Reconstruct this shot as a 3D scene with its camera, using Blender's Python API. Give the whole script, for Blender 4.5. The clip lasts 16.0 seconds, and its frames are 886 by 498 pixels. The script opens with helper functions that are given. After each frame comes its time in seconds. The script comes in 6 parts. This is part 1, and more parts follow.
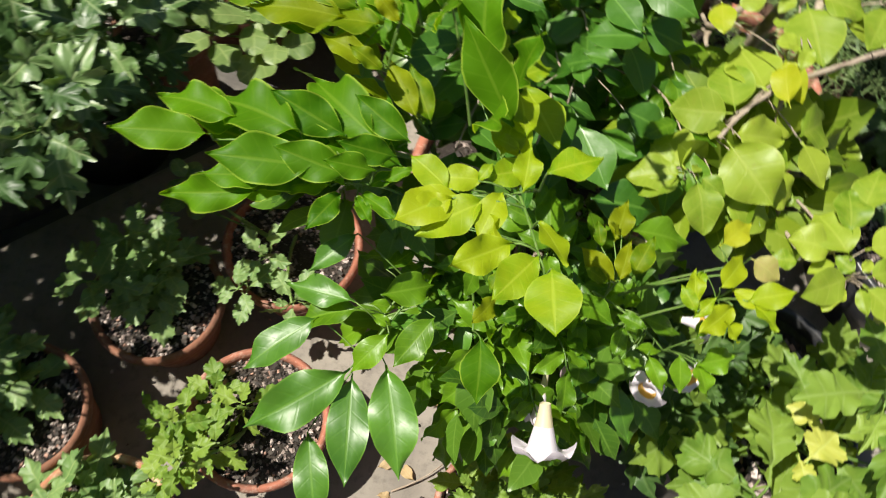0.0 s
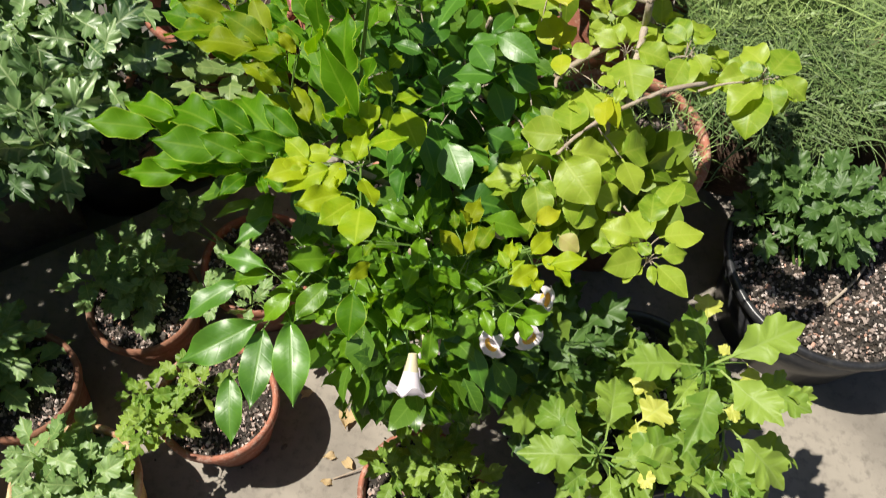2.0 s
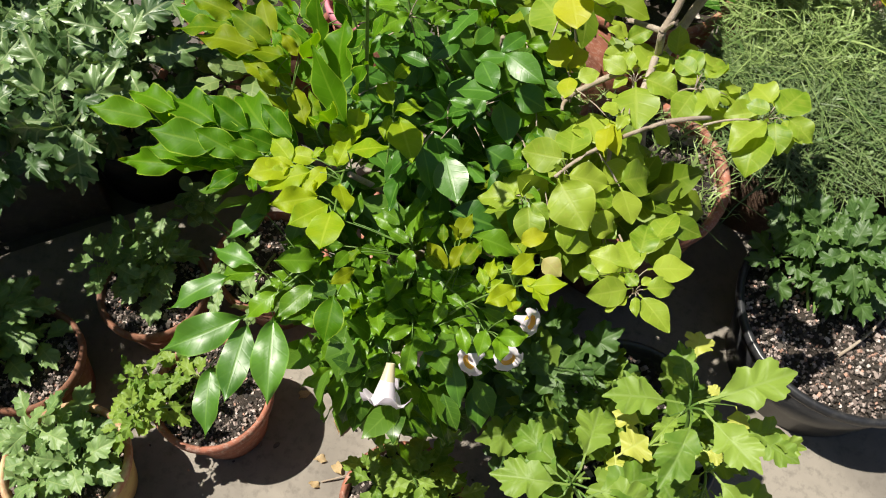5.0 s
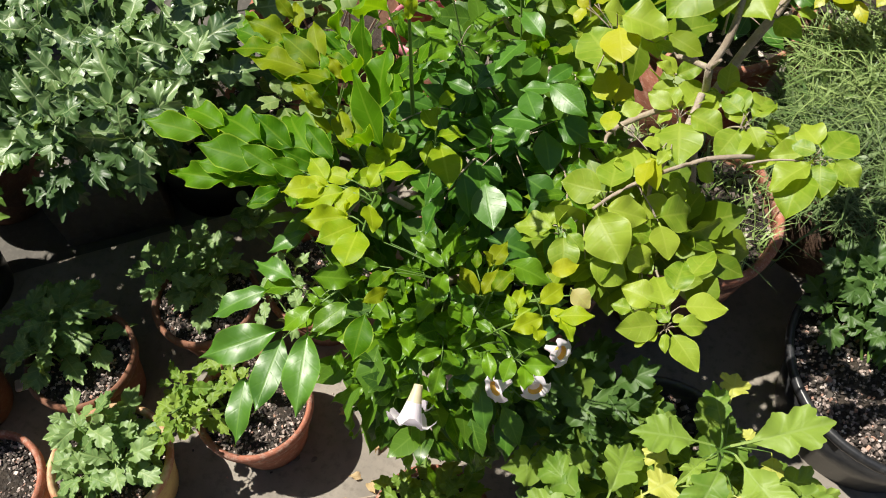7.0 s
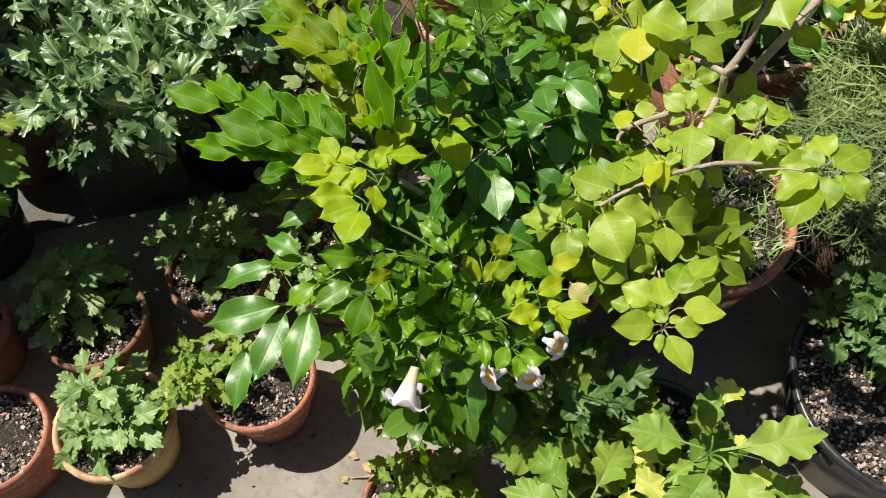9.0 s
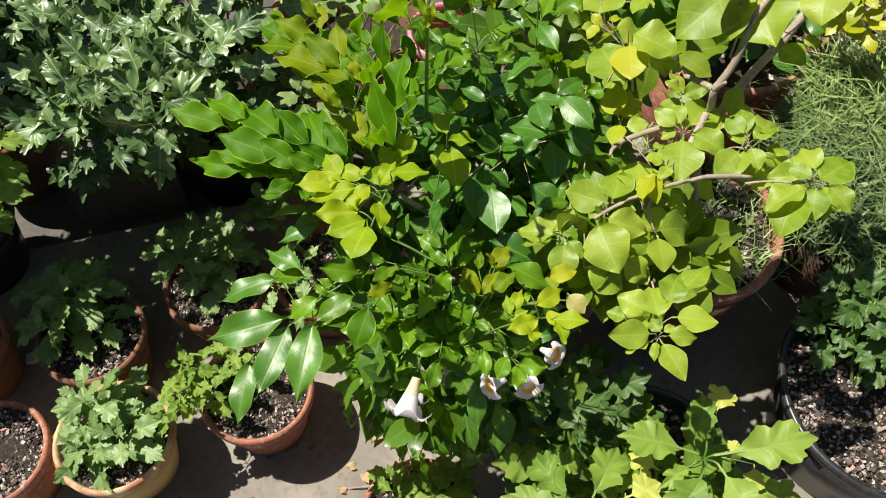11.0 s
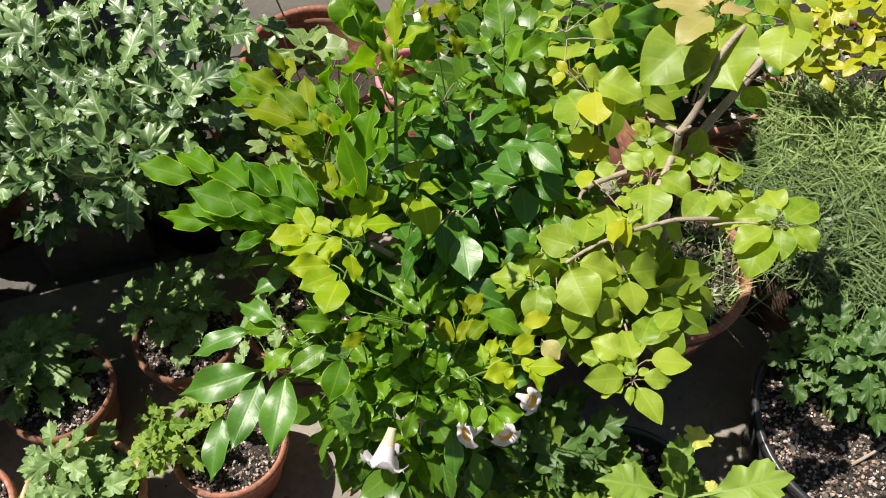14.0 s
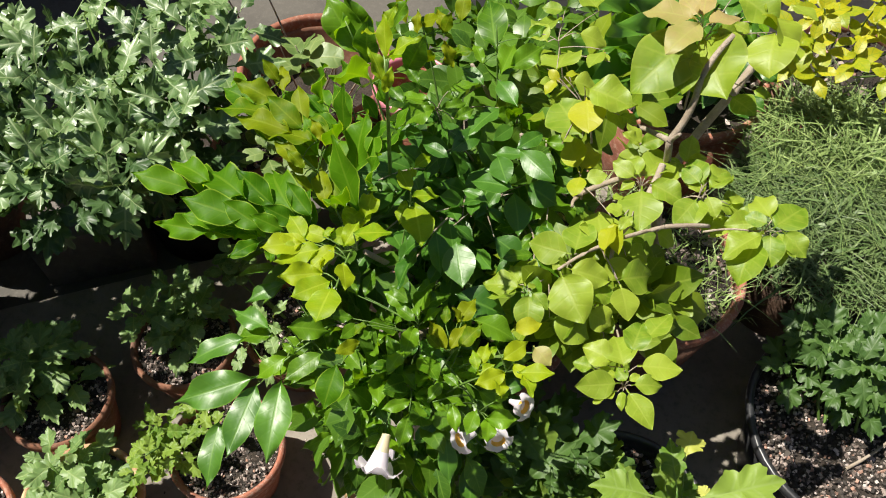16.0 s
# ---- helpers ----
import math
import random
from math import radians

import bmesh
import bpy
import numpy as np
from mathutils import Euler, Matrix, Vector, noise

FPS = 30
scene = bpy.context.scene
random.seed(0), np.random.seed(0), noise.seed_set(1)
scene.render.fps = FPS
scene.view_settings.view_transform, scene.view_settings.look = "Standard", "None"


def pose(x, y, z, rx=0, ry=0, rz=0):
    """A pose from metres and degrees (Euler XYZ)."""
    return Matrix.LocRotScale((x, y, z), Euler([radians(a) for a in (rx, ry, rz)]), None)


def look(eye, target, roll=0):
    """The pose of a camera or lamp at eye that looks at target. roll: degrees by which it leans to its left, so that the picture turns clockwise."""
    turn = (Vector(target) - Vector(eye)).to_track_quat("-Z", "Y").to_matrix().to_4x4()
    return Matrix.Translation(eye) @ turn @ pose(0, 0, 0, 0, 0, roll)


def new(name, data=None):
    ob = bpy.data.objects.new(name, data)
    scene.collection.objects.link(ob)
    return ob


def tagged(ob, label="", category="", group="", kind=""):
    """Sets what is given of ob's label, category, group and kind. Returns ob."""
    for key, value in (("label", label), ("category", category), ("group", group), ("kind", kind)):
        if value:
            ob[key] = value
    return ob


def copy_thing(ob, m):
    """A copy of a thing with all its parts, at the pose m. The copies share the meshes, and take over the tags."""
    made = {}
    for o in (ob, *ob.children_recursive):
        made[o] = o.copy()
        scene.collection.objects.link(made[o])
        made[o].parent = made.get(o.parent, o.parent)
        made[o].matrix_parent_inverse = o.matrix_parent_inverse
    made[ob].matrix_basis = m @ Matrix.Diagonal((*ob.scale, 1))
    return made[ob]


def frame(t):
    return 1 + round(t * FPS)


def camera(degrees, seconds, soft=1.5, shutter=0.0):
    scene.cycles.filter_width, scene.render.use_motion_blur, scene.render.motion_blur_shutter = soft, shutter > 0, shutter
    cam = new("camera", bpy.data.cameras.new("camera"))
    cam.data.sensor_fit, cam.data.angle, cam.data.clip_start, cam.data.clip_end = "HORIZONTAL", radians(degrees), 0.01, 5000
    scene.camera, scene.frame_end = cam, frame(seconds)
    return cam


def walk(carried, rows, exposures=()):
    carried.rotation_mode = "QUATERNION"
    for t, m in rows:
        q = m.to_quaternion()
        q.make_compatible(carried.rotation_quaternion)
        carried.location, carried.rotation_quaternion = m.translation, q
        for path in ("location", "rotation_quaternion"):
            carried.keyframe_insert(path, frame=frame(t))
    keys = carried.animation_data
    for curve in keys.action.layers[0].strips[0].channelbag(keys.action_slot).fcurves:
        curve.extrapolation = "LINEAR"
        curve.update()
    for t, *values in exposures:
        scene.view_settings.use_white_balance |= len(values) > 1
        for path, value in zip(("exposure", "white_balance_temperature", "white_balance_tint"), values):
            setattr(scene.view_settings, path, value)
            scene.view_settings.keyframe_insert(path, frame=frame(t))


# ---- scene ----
# camera and its path
cam = camera(55.4, 16.0, soft=1.05, shutter=0.4)
ROWS = [
    (0.0, 0.0378, 0.1253, 1.2823, 22.54, -3.51, 7.97),
    (0.5, 0.0075, 0.1502, 1.2311, 21.18, -4.21, -1.70),
    (1.0, 0.0601, 0.0800, 1.3400, 21.64, -5.13, 1.34),
    (1.5, 0.1803, 0.0044, 1.3834, 24.88, -3.61, 8.77),
    (2.0, 0.2183, -0.0447, 1.4372, 28.85, -1.93, 10.70),
    (2.5, 0.1753, -0.0280, 1.4421, 30.45, -1.34, 8.96),
    (3.0, 0.1597, -0.0238, 1.4408, 30.16, -1.41, 8.69),
    (3.5, 0.1687, -0.0211, 1.4360, 28.61, -1.65, 7.99),
    (6.0, 0.3330, -0.0340, 1.4399, 30.74, 0.02, 21.88),
    (6.5, 0.3173, -0.0265, 1.4421, 31.12, 1.04, 21.69),
    (7.0, 0.3233, -0.0230, 1.4463, 31.41, 0.92, 21.77),
    (7.5, 0.3288, -0.0177, 1.4407, 30.23, -0.21, 25.58),
    (8.0, 0.3507, -0.0233, 1.4397, 30.14, -0.21, 27.70),
    (8.5, 0.3436, -0.0216, 1.4431, 30.53, -0.03, 26.60),
    (9.0, 0.3467, -0.0262, 1.4537, 30.92, 0.22, 25.87),
    (11.5, 0.3353, -0.0545, 1.4764, 32.28, -0.52, 24.80),
    (12.0, 0.3420, -0.0706, 1.4708, 33.79, -0.66, 24.74),
    (12.5, 0.3351, -0.0508, 1.4895, 33.41, -0.81, 24.19),
    (13.0, 0.3349, -0.0386, 1.4878, 33.91, -0.86, 23.15),
    (13.5, 0.3377, -0.0289, 1.4758, 34.29, -1.18, 23.04),
    (14.0, 0.3303, -0.0311, 1.4830, 34.08, -1.20, 22.69),
    (14.5, 0.3431, -0.0287, 1.4867, 34.12, -0.80, 22.37),
    (15.0, 0.3352, -0.0197, 1.4854, 33.92, -0.76, 22.66),
    (15.5, 0.3381, -0.0308, 1.4850, 34.33, -1.01, 22.68),
    (16.0, 0.3408, -0.0302, 1.4928, 34.43, -0.98, 22.57),
]
walk(cam, [(t, pose(x, y, z, a, b, c)) for t, x, y, z, a, b, c in ROWS])

# daylight: high sun from the left, clear sky
SUN_DIR = Vector((-0.42, -0.05, 0.90)).normalized()
world = bpy.data.worlds.new("world")
scene.world = world
world.use_nodes = True
wn = world.node_tree
sky = wn.nodes.new("ShaderNodeTexSky")
sky.sky_type, sky.sun_disc = "NISHITA", False
sky.sun_elevation = math.asin(SUN_DIR.z)
sky.sun_rotation = math.atan2(SUN_DIR.x, SUN_DIR.y)
wn.links.new(sky.outputs[0], wn.nodes["Background"].inputs[0])
wn.nodes["Background"].inputs[1].default_value = 0.052
sun = new("sun", bpy.data.lights.new("sun", "SUN"))
sun.data.energy, sun.data.angle, sun.data.color = 5.0, radians(0.55), (1.0, 0.94, 0.83)
sun.matrix_world = look(SUN_DIR * 10, (0, 0, 0))
scene.view_settings.exposure = 0.67

rng = random.Random(7)


# ---- materials ----
class Nodes:
    """A small wrapper for building a node material."""

    def __init__(self, name):
        self.mat = bpy.data.materials.new(name)
        self.mat.use_nodes = True
        self.tree = self.mat.node_tree
        self.bsdf = self.tree.nodes["Principled BSDF"]
        self.out = self.tree.nodes["Material Output"]

    def add(self, kind, **values):
        n = self.tree.nodes.new(kind)
        for k, v in values.items():
            n.inputs[k.replace("_", " ")].default_value = v
        return n

    def link(self, a, b):
        self.tree.links.new(a, b)

    def math(self, op, a, b=0.0):
        n = self.tree.nodes.new("ShaderNodeMath")
        n.operation = op
        for i, v in enumerate((a, b)):
            if hasattr(v, "links"):
                self.link(v, n.inputs[i])
            else:
                n.inputs[i].default_value = v
        return n.outputs[0]

    def mix(self, fac, a, b, blend="MIX"):
        n = self.tree.nodes.new("ShaderNodeMix")
        n.data_type, n.blend_type = "RGBA", blend
        for i, v in ((0, fac), (6, a), (7, b)):
            if hasattr(v, "links"):
                self.link(v, n.inputs[i])
            elif i == 0:
                n.inputs[i].default_value = v
            else:
                n.inputs[i].default_value = (*v, 1)
        return n.outputs[2]

    def noise(self, coord, scale, detail=4.0, rough=0.6):
        n = self.add("ShaderNodeTexNoise", Scale=scale, Detail=detail, Roughness=rough)
        self.link(coord, n.inputs["Vector"])
        return n.outputs["Fac"]

    def ramp(self, fac, lo, hi):
        n = self.tree.nodes.new("ShaderNodeMapRange")
        self.link(fac, n.inputs[0])
        n.inputs[1].default_value, n.inputs[2].default_value = lo, hi
        return n.outputs[0]

    def bump(self, height, strength, distance):
        n = self.add("ShaderNodeBump", Strength=strength, Distance=distance)
        self.link(height, n.inputs["Height"])
        self.link(n.outputs[0], self.bsdf.inputs["Normal"])
        return n.outputs[0]


def leaf_material(name, dark, light, vein, rough, glow=0.35, glow_tint=(1.5, 1.25, 0.35), veins=7.0, vein_depth=0.3, margin=0.35, spots=0.0, per_island=False, sheen=0.5, mid_depth=0.5):
    """Leaf skin: midrib and side veins, pale margin, two scales of mottling, light passing through the blade."""
    m = Nodes(name)
    tc = m.tree.nodes.new("ShaderNodeTexCoord")
    uv = tc.outputs["UV"]
    sep = m.tree.nodes.new("ShaderNodeSeparateXYZ")
    m.link(uv, sep.inputs[0])
    x, ay = sep.outputs[0], m.math("ABSOLUTE", m.math("SUBTRACT", m.math("MULTIPLY", sep.outputs[1], 2.0), 1.0))
    if per_island:
        rnd = m.tree.nodes.new("ShaderNodeNewGeometry").outputs["Random Per Island"]
    else:
        rnd = m.tree.nodes.new("ShaderNodeObjectInfo").outputs["Random"]
    col = m.mix(m.ramp(rnd, 0.05, 0.95), dark, light)
    shift = m.tree.nodes.new("ShaderNodeVectorMath")
    m.link(tc.outputs["Object"], shift.inputs[0])
    shift.inputs[1].default_value = (0.3, 0.1, 0.2)
    mott = m.noise(shift.outputs[0], 3.5 if not per_island else 40.0, 3.0)
    col = m.mix(m.math("MULTIPLY", m.ramp(mott, 0.4, 0.75), 0.55), col, light)
    wave = m.math("SINE", m.math("MULTIPLY", m.math("SUBTRACT", x, m.math("MULTIPLY", ay, 0.16)), veins * 6.283))
    side = m.ramp(wave, 0.80, 1.0)
    mid = m.ramp(ay, 0.10, 0.03)
    vfac = m.math("MAXIMUM", m.math("MULTIPLY", side, vein_depth), m.math("MULTIPLY", mid, mid_depth))
    rim = m.math("MULTIPLY", m.ramp(ay, 0.90, 0.97), margin)
    col = m.mix(m.math("MAXIMUM", vfac, rim), col, vein)
    spot = m.ramp(m.noise(shift.outputs[0], 9.0, 2.0), 0.62, 0.72)
    if spots:
        col = m.mix(m.math("MULTIPLY", spot, spots), col, (0.30, 0.17, 0.05))
    m.link(col, m.bsdf.inputs["Base Color"])
    rr = m.math("ADD", m.math("MULTIPLY", m.ramp(mott, 0.3, 0.7), 0.12), rough - 0.05)
    m.link(rr, m.bsdf.inputs["Roughness"])
    m.bsdf.inputs["Specular IOR Level"].default_value = sheen
    nrm = m.bump(m.math("ADD", m.math("MULTIPLY", vfac, -1.0), m.math("MULTIPLY", mott, 0.5)), 0.11, 0.012 if not per_island else 0.001)
    tr = m.tree.nodes.new("ShaderNodeBsdfTranslucent")
    m.link(m.mix(1.0, col, glow_tint, "MULTIPLY"), tr.inputs[0])
    mx = m.tree.nodes.new("ShaderNodeMixShader")
    mx.inputs[0].default_value = glow
    m.link(m.bsdf.outputs[0], mx.inputs[1])
    m.link(tr.outputs[0], mx.inputs[2])
    m.link(mx.outputs[0], m.out.inputs[0])
    return m.mat


def rough_material(name, a, b, c, scale, rough=0.85, relief=0.4, depth=0.004, fine=9.0, lo=0.4, hi=0.65, random_tint=0.0, space="Object"):
    """Mineral or woody surface: three colours mixed by noise at two scales, with relief."""
    m = Nodes(name)
    tc = m.tree.nodes.new("ShaderNodeTexCoord").outputs[space]
    big, small = m.noise(tc, scale), m.noise(tc, scale * fine, 6.0, 0.7)
    col = m.mix(m.ramp(big, lo, hi), a, b)
    col = m.mix(m.math("MULTIPLY", m.ramp(small, 0.5, 0.72), 0.7), col, c)
    if random_tint:
        geo = m.tree.nodes.new("ShaderNodeNewGeometry")
        col = m.mix(m.math("MULTIPLY", geo.outputs["Random Per Island"], random_tint), col, c)
    m.link(col, m.bsdf.inputs["Base Color"])
    m.bsdf.inputs["Roughness"].default_value = rough
    m.bump(m.math("ADD", big, m.math("MULTIPLY", small, 0.6)), relief, depth)
    return m.mat


def gravel_material(name):
    m = Nodes(name)
    tc = m.tree.nodes.new("ShaderNodeTexCoord").outputs["Object"]
    r = m.tree.nodes.new("ShaderNodeNewGeometry").outputs["Random Per Island"]
    cr = m.tree.nodes.new("ShaderNodeValToRGB")
    m.link(r, cr.inputs[0])
    cr.color_ramp.interpolation = "CONSTANT"
    e = cr.color_ramp.elements
    e[0].position, e[0].color = 0.0, (0.022, 0.018, 0.016, 1)
    e[1].position, e[1].color = 0.40, (0.075, 0.062, 0.052, 1)
    for p, c in ((0.58, (0.22, 0.17, 0.15, 1)), (0.72, (0.46, 0.37, 0.33, 1)), (0.86, (0.55, 0.32, 0.24, 1)), (0.91, (0.74, 0.64, 0.59, 1))):
        k = e.new(p)
        k.color = c
    col = m.mix(m.math("MULTIPLY", m.noise(tc, 220.0), 0.6), cr.outputs[0], (0.06, 0.05, 0.04))
    m.link(col, m.bsdf.inputs["Base Color"])
    m.bsdf.inputs["Roughness"].default_value = 0.8
    return m.mat


GLOSSY = leaf_material("glossy_leaf", (0.05, 0.145, 0.007), (0.17, 0.345, 0.012), (0.28, 0.48, 0.05), 0.36, 0.46, (1.65, 1.45, 0.2), 7.0, 0.14, 0.45, sheen=0.5, mid_depth=0.35)
SATIN = leaf_material("satin_leaf", (0.045, 0.155, 0.003), (0.115, 0.275, 0.006), (0.38, 0.55, 0.06), 0.48, 0.5, (1.7, 1.45, 0.2), 7.0, 0.05, 0.75, sheen=0.22, mid_depth=0.2)
GLOSSY_DARK = leaf_material("dark_glossy_leaf", (0.032, 0.115, 0.009), (0.075, 0.20, 0.018), (0.15, 0.32, 0.045), 0.38, 0.30, (1.6, 1.4, 0.25), 7.0, 0.07, sheen=0.6)
GLOSSY_BROAD = leaf_material("broad_glossy_leaf", (0.045, 0.15, 0.012), (0.10, 0.25, 0.022), (0.2, 0.40, 0.05), 0.40, 0.34, (1.6, 1.4, 0.25), 7.0, 0.07, 0.5, sheen=0.9, mid_depth=0.35)
YOUNG = leaf_material("young_leaf", (0.20, 0.36, 0.006), (0.38, 0.47, 0.010), (0.46, 0.58, 0.05), 0.48, 0.48, (1.3, 1.2, 0.2), 7.0, 0.12, sheen=0.35)
OLIVE = leaf_material("bronze_young_leaf", (0.075, 0.20, 0.004), (0.26, 0.31, 0.006), (0.38, 0.48, 0.04), 0.5, 0.48, (1.5, 1.25, 0.2), 7.0, 0.08, 0.5, sheen=0.2, mid_depth=0.3)
BOUG = leaf_material("bougainvillea_leaf", (0.16, 0.285, 0.016), (0.35, 0.455, 0.045), (0.52, 0.60, 0.12), 0.45, 0.42, (1.3, 1.2, 0.25), 5.0, 0.13, 0.25, 0.12, mid_depth=0.22)
BOUG_YELLOW = leaf_material("yellow_leaf", (0.33, 0.41, 0.012), (0.45, 0.46, 0.018), (0.48, 0.52, 0.06), 0.45, 0.4, (1.2, 1.1, 0.2), 5.0, 0.15, 0.15, mid_depth=0.25)
COPPER = leaf_material("copper_leaf", (0.33, 0.36, 0.08), (0.44, 0.33, 0.14), (0.42, 0.42, 0.12), 0.5, 0.35, (1.3, 1.1, 0.3), 5.0, 0.25, 0.3)
MUM = leaf_material("silvery_mum_leaf", (0.018, 0.07, 0.014), (0.165, 0.275, 0.085), (0.40, 0.49, 0.24), 0.42, 0.2, (1.3, 1.3, 0.4), 6.0, 0.25, 0.0, sheen=0.9)
# dark mum green that carries the shade on the plants using it
MUM_DARK = leaf_material("shade_dark_mum_leaf", (0.045, 0.105, 0.022), (0.085, 0.165, 0.034), (0.12, 0.20, 0.06), 0.48, 0.28, (1.4, 1.4, 0.35), 6.0, 0.25, 0.0)
MUM_LIGHT = leaf_material("green_mum_leaf", (0.095, 0.20, 0.022), (0.24, 0.35, 0.055), (0.34, 0.44, 0.18), 0.46, 0.32, (1.4, 1.25, 0.25), 5.0, 0.16, 0.0, sheen=0.32, mid_depth=0.22)
MUM_INNER = leaf_material("inner_mum_leaf", (0.075, 0.165, 0.020), (0.19, 0.29, 0.045), (0.30, 0.40, 0.15), 0.46, 0.32, (1.4, 1.25, 0.25), 5.0, 0.15, 0.0, per_island=True, sheen=0.32, mid_depth=0.25)
MUM_YELLOW = leaf_material("yellowing_mum_leaf", (0.42, 0.46, 0.07), (0.54, 0.55, 0.12), (0.5, 0.56, 0.16), 0.5, 0.35, (1.2, 1.15, 0.3), 5.0, 0.25, 0.0)
MUM_PALE = leaf_material("pale_seedling_leaf", (0.13, 0.24, 0.07), (0.22, 0.34, 0.115), (0.34, 0.44, 0.16), 0.46, 0.3, (1.3, 1.2, 0.35), 5.0, 0.3, 0.0)
ROUND = leaf_material("pale_round_leaf", (0.09, 0.17, 0.035), (0.20, 0.29, 0.09), (0.34, 0.42, 0.15), 0.45, 0.3, (1.2, 1.2, 0.3), 3.0, 0.3, 0.4)
VARIEG = leaf_material("yellow_edged_leaf", (0.24, 0.34, 0.01), (0.52, 0.49, 0.014), (0.20, 0.34, 0.02), 0.4, 0.4, (1.2, 1.1, 0.2), 4.0, 0.5, 0.0)
# darker copy of the glossy leaf, with the crown's inner shade in its colour
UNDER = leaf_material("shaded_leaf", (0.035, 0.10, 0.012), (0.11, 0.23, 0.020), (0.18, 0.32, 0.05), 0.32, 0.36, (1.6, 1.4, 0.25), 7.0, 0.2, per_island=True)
# bougainvillea leaf darkened for the shade beneath the outer leaves
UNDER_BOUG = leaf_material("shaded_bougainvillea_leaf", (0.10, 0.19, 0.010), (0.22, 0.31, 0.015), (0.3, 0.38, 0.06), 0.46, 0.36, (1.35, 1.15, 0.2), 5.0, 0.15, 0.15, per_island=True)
# mum leaf in a dark tone that paints the shade inside the bushes
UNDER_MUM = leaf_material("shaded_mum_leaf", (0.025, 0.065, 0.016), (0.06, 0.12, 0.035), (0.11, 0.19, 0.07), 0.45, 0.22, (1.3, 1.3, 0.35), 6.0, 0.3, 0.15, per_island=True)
GRASS = rough_material("grass_blade", (0.06, 0.13, 0.022), (0.15, 0.245, 0.06), (0.31, 0.40, 0.14), 14.0, 0.5, 0.0, random_tint=0.8)
WEED = rough_material("weed_leaf", (0.03, 0.075, 0.016), (0.08, 0.15, 0.035), (0.2, 0.26, 0.1), 14.0, 0.5, 0.0, random_tint=0.6)
STEM_GREEN = rough_material("green_stem", (0.08, 0.17, 0.025), (0.15, 0.25, 0.05), (0.2, 0.22, 0.1), 30.0, 0.5, 0.2, 0.001)
BARK = rough_material("grey_brown_bark", (0.30, 0.24, 0.18), (0.42, 0.36, 0.29), (0.20, 0.15, 0.11), 40.0, 0.85, 0.7, 0.003)
TERRA = rough_material("terracotta", (0.34, 0.12, 0.07), (0.20, 0.078, 0.048), (0.48, 0.32, 0.25), 14.0, 0.82, 0.5, 0.004, 6.0)
TERRA_RIM = rough_material("worn_terracotta_rim", (0.38, 0.14, 0.085), (0.21, 0.09, 0.06), (0.58, 0.46, 0.38), 22.0, 0.82, 0.6, 0.004, 5.0)
# darker terracotta: stains, and painted shade on the shaded pots
TERRA_DARK = rough_material("stained_shaded_terracotta", (0.22, 0.095, 0.055), (0.12, 0.065, 0.045), (0.30, 0.19, 0.13), 10.0, 0.85, 0.5, 0.004)
YELLOW_POT = rough_material("yellow_washed_terracotta", (0.66, 0.52, 0.20), (0.60, 0.40, 0.17), (0.5, 0.26, 0.13), 12.0, 0.8, 0.4, 0.003)
CREAM_RIM = rough_material("cream_washed_rim", (0.40, 0.17, 0.09), (0.60, 0.46, 0.26), (0.62, 0.52, 0.38), 16.0, 0.82, 0.6, 0.004, 5.0, 0.42, 0.56)
DARK_CLAY = rough_material("dark_brown_clay", (0.13, 0.072, 0.045), (0.08, 0.05, 0.035), (0.22, 0.14, 0.09), 9.0, 0.85, 0.6, 0.005)
PLASTIC = rough_material("black_plastic", (0.018, 0.019, 0.022), (0.03, 0.031, 0.034), (0.07, 0.068, 0.065), 12.0, 0.33, 0.15, 0.002)
# pink that paints sunlight onto a clay rim
PINK = rough_material("sunlit_pink_rim", (0.62, 0.20, 0.26), (0.70, 0.26, 0.32), (0.6, 0.3, 0.33), 12.0, 0.4, 0.1, 0.001)
SOIL = rough_material("dark_soil", (0.028, 0.021, 0.016), (0.05, 0.038, 0.028), (0.13, 0.105, 0.085), 30.0, 0.95, 0.9, 0.01)
GRAVEL = gravel_material("mixed_gravel")
CONCRETE = rough_material("weathered_concrete", (0.265, 0.238, 0.20), (0.165, 0.148, 0.126), (0.11, 0.098, 0.083), 5.0, 0.9, 0.4, 0.004, 11.0)
CONCRETE_DARK = rough_material("dark_concrete", (0.10, 0.092, 0.08), (0.065, 0.06, 0.053), (0.14, 0.128, 0.11), 5.0, 0.85, 0.5, 0.005, 12.0)
BLOCK = rough_material("old_grey_block", (0.15, 0.135, 0.12), (0.09, 0.083, 0.075), (0.20, 0.185, 0.165), 9.0, 0.9, 0.6, 0.006)
WALL = rough_material("grey_rendered_wall", (0.27, 0.275, 0.285), (0.20, 0.205, 0.215), (0.15, 0.152, 0.157), 3.0, 0.9, 0.4, 0.005)
PETAL = leaf_material("white_lilac_petal", (0.78, 0.72, 0.80), (0.84, 0.79, 0.85), (0.74, 0.62, 0.76), 0.5, 0.3, (1.0, 0.97, 1.0), 5.0, 0.2, 0.0)
THROAT = leaf_material("yellow_throat", (0.68, 0.62, 0.42), (0.74, 0.66, 0.46), (0.66, 0.58, 0.4), 0.5, 0.3, (1.0, 0.95, 0.7), 5.0, 0.1, 0.0)
NECTAR = leaf_material("orange_throat", (0.74, 0.42, 0.05), (0.80, 0.52, 0.12), (0.7, 0.36, 0.04), 0.5, 0.3, (1.0, 0.9, 0.6), 5.0, 0.2, 0.0)
